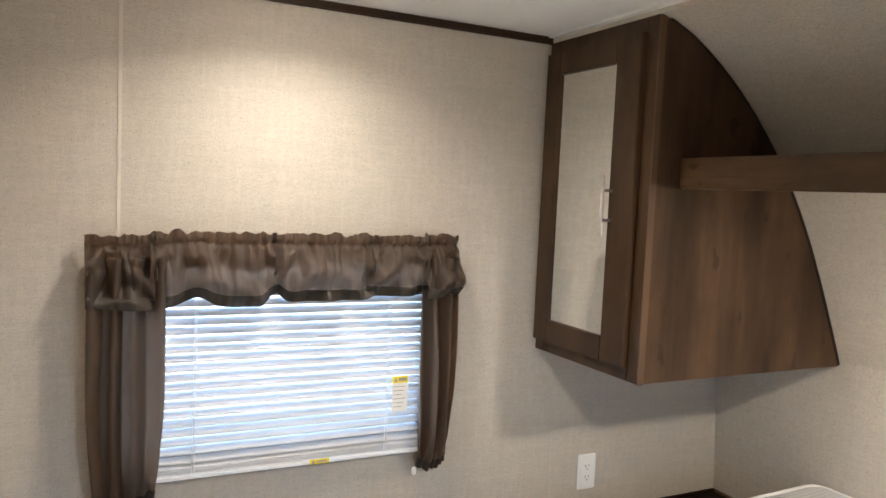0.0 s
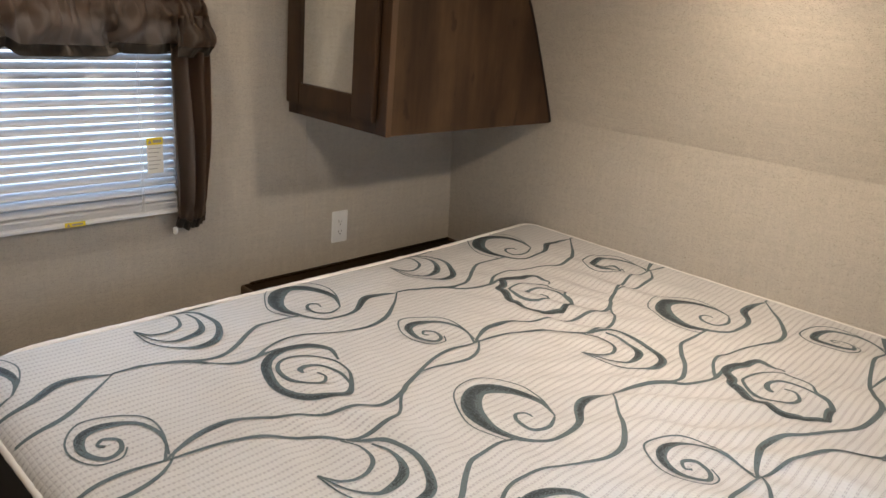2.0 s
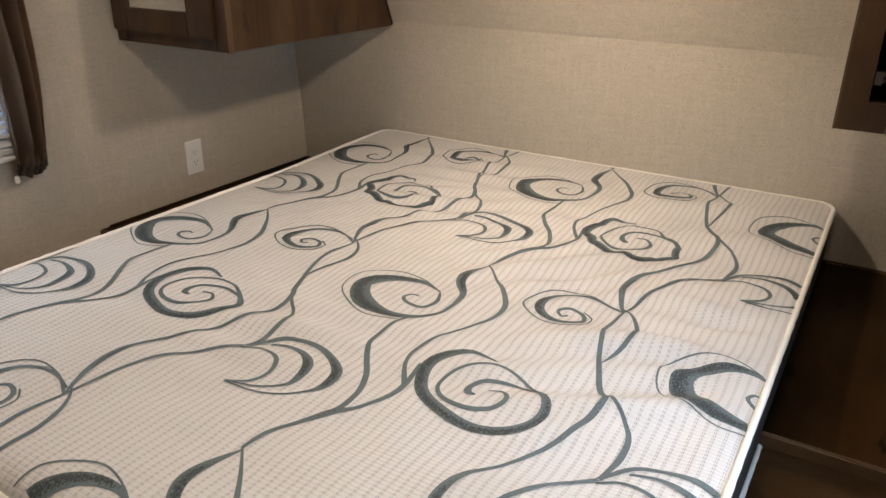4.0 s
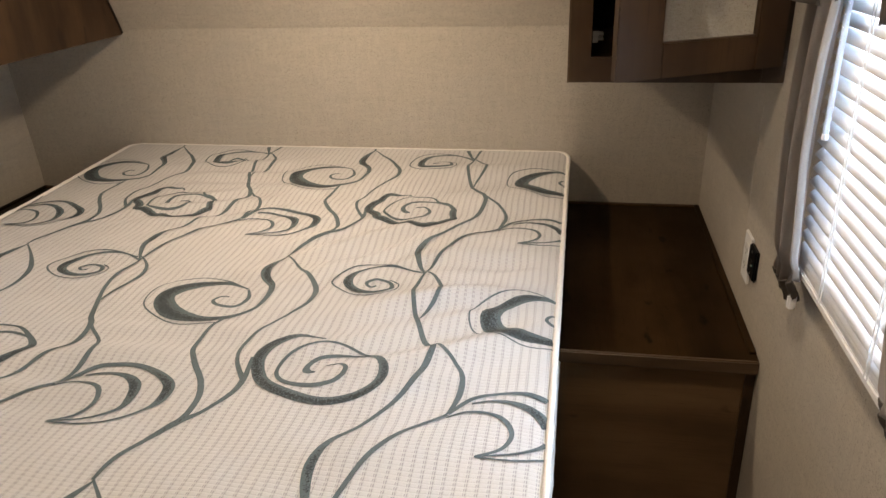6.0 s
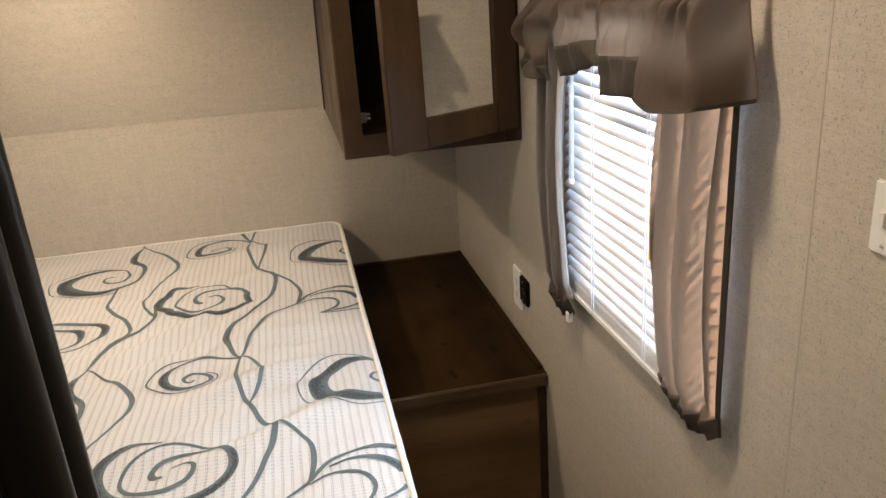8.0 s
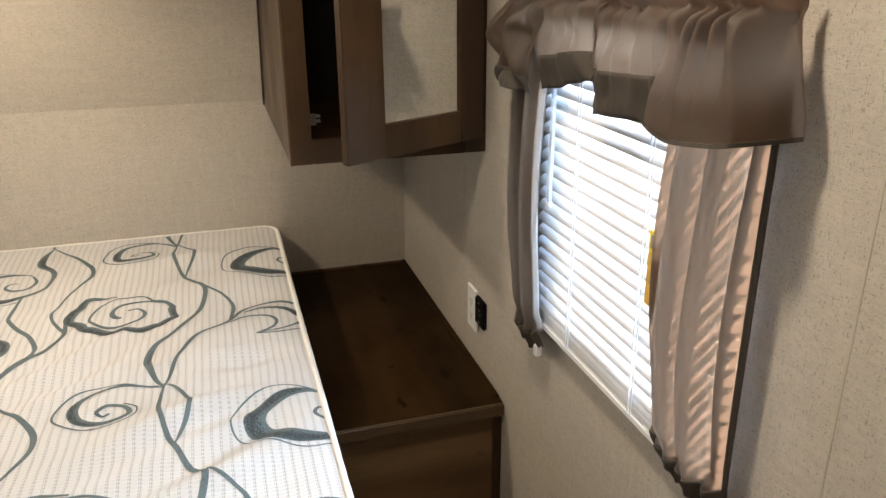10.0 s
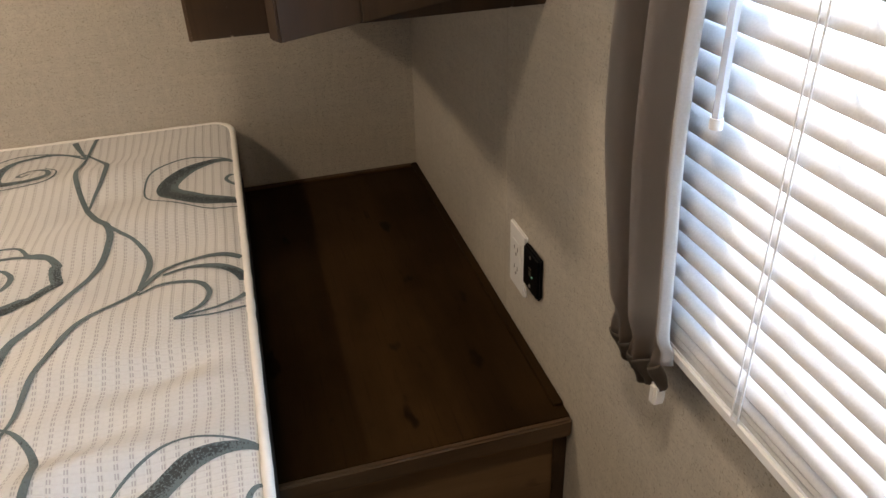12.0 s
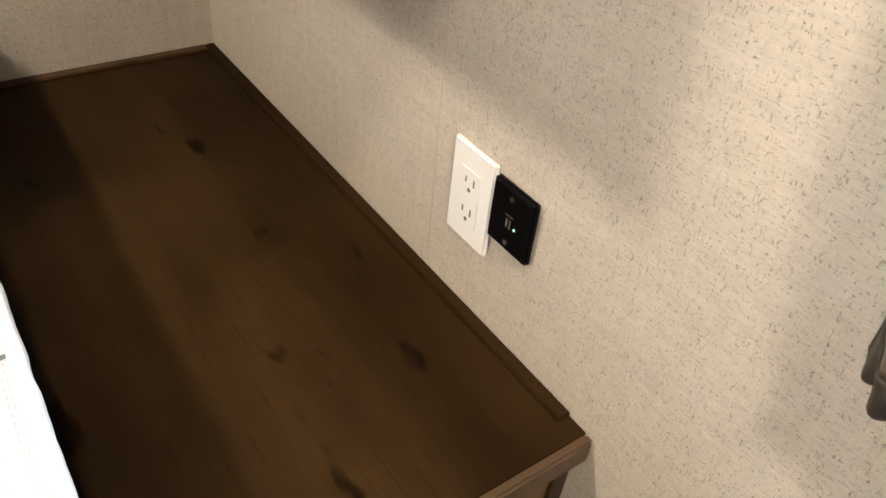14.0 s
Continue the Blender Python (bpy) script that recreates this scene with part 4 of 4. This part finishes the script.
def swag(parent, xa, xb, z_top, bottom, y_wall, s, folds, bulge, seed, sheer=None, calm=1.0, flare=0.0, band=0.16, wrap=False):
    """One gathered length of valance; bottom(u) gives the lower edge."""
    width = xb - xa
    def crease(u, f, v):
        return noise.noise(Vector((u * width * f + seed * 3.1, v * 0.9, seed)))
    def at(u, v):
        v2 = max(0.0, (v - 0.17) / 0.83)
        wob = noise.noise(Vector((u * 3 + seed, v * 2.0, seed * 1.7)))
        gather = math.exp(-((v - 0.165) / 0.045) ** 2)
        head = smoothstep(0.15, 0.02, v)
        loose = smoothstep(0.15, 0.40, v)
        lean = (u - 0.5) * 0.35 * v2
        tight = crease(u + 0.02 * wob, 62, 0.2) + 0.5 * crease(u, 120, 1.0) * (1 - 0.6 * loose)
        soft = crease(u - lean, 25, v * 2.6)
        drape = math.sin(v2 * 11.0 - 7.0 * (2 * u - 1) ** 2 + seed) * smoothstep(0.15, 0.45, v2) * (1 - smoothstep(0.8, 1.0, v2))
        d = (0.062 if wrap else 0.044) + 0.019 * tight * (1 - (0.70 + 0.3 * (1 - calm)) * loose) - 0.011 * gather + calm * (0.056 * soft * loose + 0.0075 * drape)
        pleat = abs(math.sin(u * folds * math.pi * 1.5 + 1.6 * wob + seed)) - 0.5
        d += (0.046 if wrap else 0.026 - 0.013 * calm) * pleat * smoothstep(0.12, 0.20, v) * (1 - v2) ** (1.5 - 0.7 * calm)
        d += bulge * (v2 if wrap else math.sin(v2 * math.pi * 0.66)) * (0.55 + 0.45 * math.sin(u * math.pi))
        d += 0.010 * crease(u, 75, 5.0) * head
        z = z_top + (bottom(u) - z_top) * v
        z += head * (0.009 * crease(u, 40, 9.0) + 0.004 * crease(u, 110, 3.0)) + 0.006 * soft * v2 * v2
        x = xa + width * u + 0.006 * crease(u, 35, 7.0) * (1 - v) + flare * (u - 0.5) * (smoothstep(0.15, 1.0, v) - 0.6)
        if wrap:
            d *= 0.30 + 0.70 * smoothstep(0.0, 0.16, u)
        return (x, y_wall - s * max(0.006, d), z)
    n = max(60, int(width * 420))
    ob = part("swag", sheet(n, 56, at), sheer or CLOTH, parent, "taupe gathered swag", 80)
    thicken(ob, 0.0012)
    def rim(u, v):
        x, y, z = at(u, 1.0 - band * (1 - v))
        return (x, y - s * 0.0018, z)
    h = part("hem", sheet(n, 8, rim), HEM, parent, "folded hem", 80)
    thicken(h, 0.0010)
    return ob


# left window
window("window_1", WIN_L, LEFT, Y1, "white-framed window filled with bright daylight")
blind(0.180, 0.932, 0.730, 1.285, LEFT - 0.016, 1, "white aluminium venetian blind, lowered, slats half tilted", (0.306, 0.822), 40.0)
cur = thing("valance", (0.54, LEFT, 1.17), "taupe fabric valance gathered on a rod over the window", "valance", "window valances")
swag(cur, 0.198, 0.500, 1.352, lambda u: 1.168 + 0.026 * math.exp(-((u - 0.36) / 0.13) ** 2) + 0.030 * smoothstep(0.86, 1.0, u), LEFT, 1, 7, 0.024, 1.0)
swag(cur, 0.492, 0.765, 1.350, lambda u: 1.178 + 0.028 * smoothstep(0.16, 0.0, u) + 0.010 * smoothstep(0.88, 1.0, u), LEFT, 1, 6, 0.026, 2.4)
swag(cur, 0.745, 0.935, 1.350, lambda u: 1.190 - 0.004 * math.sin(u * 3.1), LEFT, 1, 4.5, 0.018, 4.1)
swag(cur, 0.062, 0.215, 1.342, lambda u: 1.172 - 0.008 * u, LEFT, 1, 3.5, 0.030, 5.2)
swag(cur, 0.918, 1.022, 1.356, lambda u: 1.178 + 0.004 * u, LEFT, 1, 3, 0.030, 6.6)
for xa, xb, seed, inner in ((0.066, 0.232, 0.6, 0.222), (0.905, 1.020, 2.2, 0.915)):
    c = thing("curtain", ((xa + xb) / 2, LEFT, 0.675), "taupe fabric side curtain, gathered at its hem", "curtain", "window curtains")
    panel(c, "drape", xa, xb, 1.29, 0.676, LEFT, 1, 2.6 if xb > 0.5 else 3.3, 0.040, seed, 0.16, stand=0.034)
    part("rod_tip", box((inner - 0.006, LEFT - 0.040, 0.666), (inner + 0.006, LEFT - 0.028, 0.688), 0.003), PLATE, c, "white plastic rod tip")


def tag_sheet(name, x0, x1, z0, z1, y, s, label, header=0.02, paper=None):
    base = thing(name, ((x0 + x1) / 2, y, z0), label, "tag")
    part("paper", box((x0, y - 0.0006, z0), (x1, y + 0.0006, z1 - header), 0.0), paper or PAPER, base)
    part("header", box((x0, y - 0.0007, z1 - header + 0.0002), (x1, y + 0.0007, z1)), YELLOW, base, "yellow warning header")
    part("mark", prism([(x0 + 0.004, z1 - header + 0.004), (x0 + 0.014, z1 - header + 0.004), (x0 + 0.009, z1 - 0.004)], "y", *sorted((y - s * 0.0009, y - s * 0.0013))), INK, base, "black warning triangle")
    part("bar", box((x0 + 0.018, min(y - s * 0.0009, y - s * 0.0013), z1 - header + 0.006), (x1 - 0.004, max(y - s * 0.0009, y - s * 0.0013), z1 - 0.006)), INK, base, "unreadable dark line of print")
    for k in range(6):
        zz = z1 - header - 0.010 - k * (z1 - z0 - header - 0.012) / 6
        part("line", box((x0 + 0.004, min(y - s * 0.0008, y - s * 0.0012), zz - 0.001), (x1 - 0.006 - 0.006 * (k % 3), max(y - s * 0.0008, y - s * 0.0012), zz + 0.0008)), INK, base, "unreadable line of print")
    return base


tag_sheet("warning_tag", 0.838, 0.885, 0.856, 0.957, LEFT - 0.034, 1, "white paper warning tag with a yellow header on the blind")
rail_tag = thing("warning_sticker", (0.636, LEFT - 0.029, 0.731), "small yellow warning sticker on the blind's bottom rail", "sticker")
part("backing", box((0.610, LEFT - 0.0290, 0.7305), (0.663, LEFT - 0.0282, 0.7435)), YELLOW, rail_tag)
part("mark", prism([(0.614, 0.7325), (0.624, 0.7325), (0.619, 0.7420)], "y", LEFT - 0.0298, LEFT - 0.0292), INK, rail_tag, "black warning triangle")
part("bar", box((0.628, LEFT - 0.0298, 0.7350), (0.656, LEFT - 0.0292, 0.7395)), INK, rail_tag, "unreadable dark line of print")

# right window
window("window_2", WIN_R, RIGHT, Y0, "white-framed window with bright sun behind the blind")
blind(0.442, 0.982, 0.757, 1.335, RIGHT + 0.016, -1, "white aluminium venetian blind, lowered, slats half tilted, sunlit", (0.610, 0.822), 40.0, (0.899, 1.016))
cur = thing("valance", (0.70, RIGHT, 1.19), "taupe fabric valance gathered on a rod over the window", "valance", "window valances")
swag(cur, 0.930, 1.066, 1.372, lambda u: 1.196 + 0.004 * u, RIGHT, -1, 3, 0.030, 3.3)
swag(cur, 0.738, 0.944, 1.368, lambda u: 1.238 - 0.034 * smoothstep(0.0, 1.0, u), RIGHT, -1, 3, 0.016, 8.1, None, 0.3, 0.0, 0.32)
swag(cur, 0.556, 0.744, 1.368, lambda u: 1.212 - 0.018 * u, RIGHT, -1, 3, 0.016, 9.4, None, 0.3, 0.0, 0.36)
swag(cur, 0.372, 0.540, 1.374, lambda u: 1.230 - 0.010 * u - 0.014 * math.sin(u * 2.6), RIGHT, -1, 3.4, 0.036, 1.9, None, 0.15, 0.060, 0.03, True)
for xa, xb, zb, seed, inner, dep in ((0.393, 0.556, 0.742, 1.1, None, 0.034), (0.918, 1.050, 0.708, 3.0, 0.926, 0.026)):
    c = thing("curtain", ((xa + xb) / 2, RIGHT, zb), "taupe translucent side curtain with sunlight on it" if inner is None else "taupe fabric side curtain, gathered at its hem", "curtain", "window curtains")
    panel(c, "drape", xa, xb, 1.275 if inner is None else 1.30, zb, RIGHT, -1, 2.7 if inner is None else 2.4, dep, seed, 0.12 if inner is None else 0.24, 0.036, 0.024 if inner is None else 0.034, -1 if inner is None else 1, xa)
    if inner:
        part("rod_tip", box((inner - 0.005, RIGHT + 0.030, 0.704), (inner + 0.007, RIGHT + 0.044, 0.730), 0.003), PLATE, c, "white plastic rod tip")
tag_sheet("warning_tag", 0.552, 0.592, 0.960, 1.066, RIGHT + 0.034, -1, "paper warning tag, painted amber for the sun on it, on the sunlit blind", 0.030, SUN_PAPER)


# ---- outlets and switch ----
def outlet(x0, x1, z0, z1, y, s, label):
    base = thing("power_outlet", ((x0 + x1) / 2, y, z0), label, "outlet", "wall outlets")
    ya, yb = sorted((y - s * 0.0003, y - s * 0.0065))
    part("cover_plate", box((x0, ya, z0), (x1, yb, z1), 0.004, segments=3), PLATE, base)
    cx, cz = (x0 + x1) / 2, (z0 + z1) / 2
    ya, yb = sorted((y - s * 0.0066, y - s * 0.0082))
    ins = part("insert", box((cx - 0.0165, ya, cz - 0.033), (cx + 0.0165, yb, cz + 0.033), 0.0008), PLATE, base)
    ya, yb = sorted((y - s * 0.0079, y - s * 0.0086))
    for dz in (-0.018, 0.018):
        for dx, h in ((-0.0065, 0.0042), (0.0065, 0.0034)):
            part("slot", box((cx + dx - 0.0011, ya, cz + dz + 0.002 - h), (cx + dx + 0.0011, yb, cz + dz + 0.002 + h)), SLOT, ins)
        part("ground_hole", disc((cx, (ya + yb) / 2, cz + dz - 0.0085), 0.0025, 0.0007, "y", 14), SLOT, ins)
    return base


outlet(1.518, 1.589, 0.524, 0.642, LEFT, 1, "white duplex power outlet on the wallpaper")
outlet(1.3665, 1.4355, 0.531, 0.647, RIGHT, -1, "white duplex power outlet beside a black charging plate")

usb = thing("usb_plate", (1.335, RIGHT, 0.567), "black plastic charging plate with a green light", "outlet")
part("cover_plate", box((1.3035, RIGHT + 0.0003, 0.5675), (1.3655, RIGHT + 0.0105, 0.6415), 0.004, segments=3), BLACK, usb)
for x in (1.3375, 1.3325):
    part("port", box((x - 0.0008, RIGHT + 0.0104, 0.5965), (x + 0.0008, RIGHT + 0.0109, 0.6065)), SLOT, usb, "thin port outline")
part("port", box((1.329, RIGHT + 0.0104, 0.610), (1.340, RIGHT + 0.0109, 0.6115)), STEEL, usb, "thin port outline")
part("indicator", disc((1.3255, RIGHT + 0.0108, 0.600), 0.0013, 0.0008, "y", 12), LED, usb, "glowing green indicator")
for z in (0.579, 0.630):
    part("screw", disc((1.335, RIGHT + 0.0109, z), 0.0028, 0.0008, "y", 12), STEEL, usb, "small screw head")

sw = thing("light_switch", (0.1755, RIGHT, 1.109), "small white wall switch with two screws", "switch")
part("cover_plate", box((0.1565, RIGHT + 0.0003, 1.1075), (0.1945, RIGHT + 0.0055, 1.1795), 0.0048, segments=4), PLATE, sw)
part("rocker", box((0.1705, RIGHT + 0.0056, 1.135), (0.1805, RIGHT + 0.0105, 1.153), 0.002, segments=3), TAPE, sw, "cream rocker")
for z in (1.1165, 1.1705):
    screw = part("screw", disc((0.1755, RIGHT + 0.0059, z), 0.0026, 0.0010, "y", 14), STEEL, sw, "small screw head")
    part("screw_slot", box((0.1735, RIGHT + 0.0063, z - 0.0004), (0.1775, RIGHT + 0.0067, z + 0.0004)), SLOT, screw)
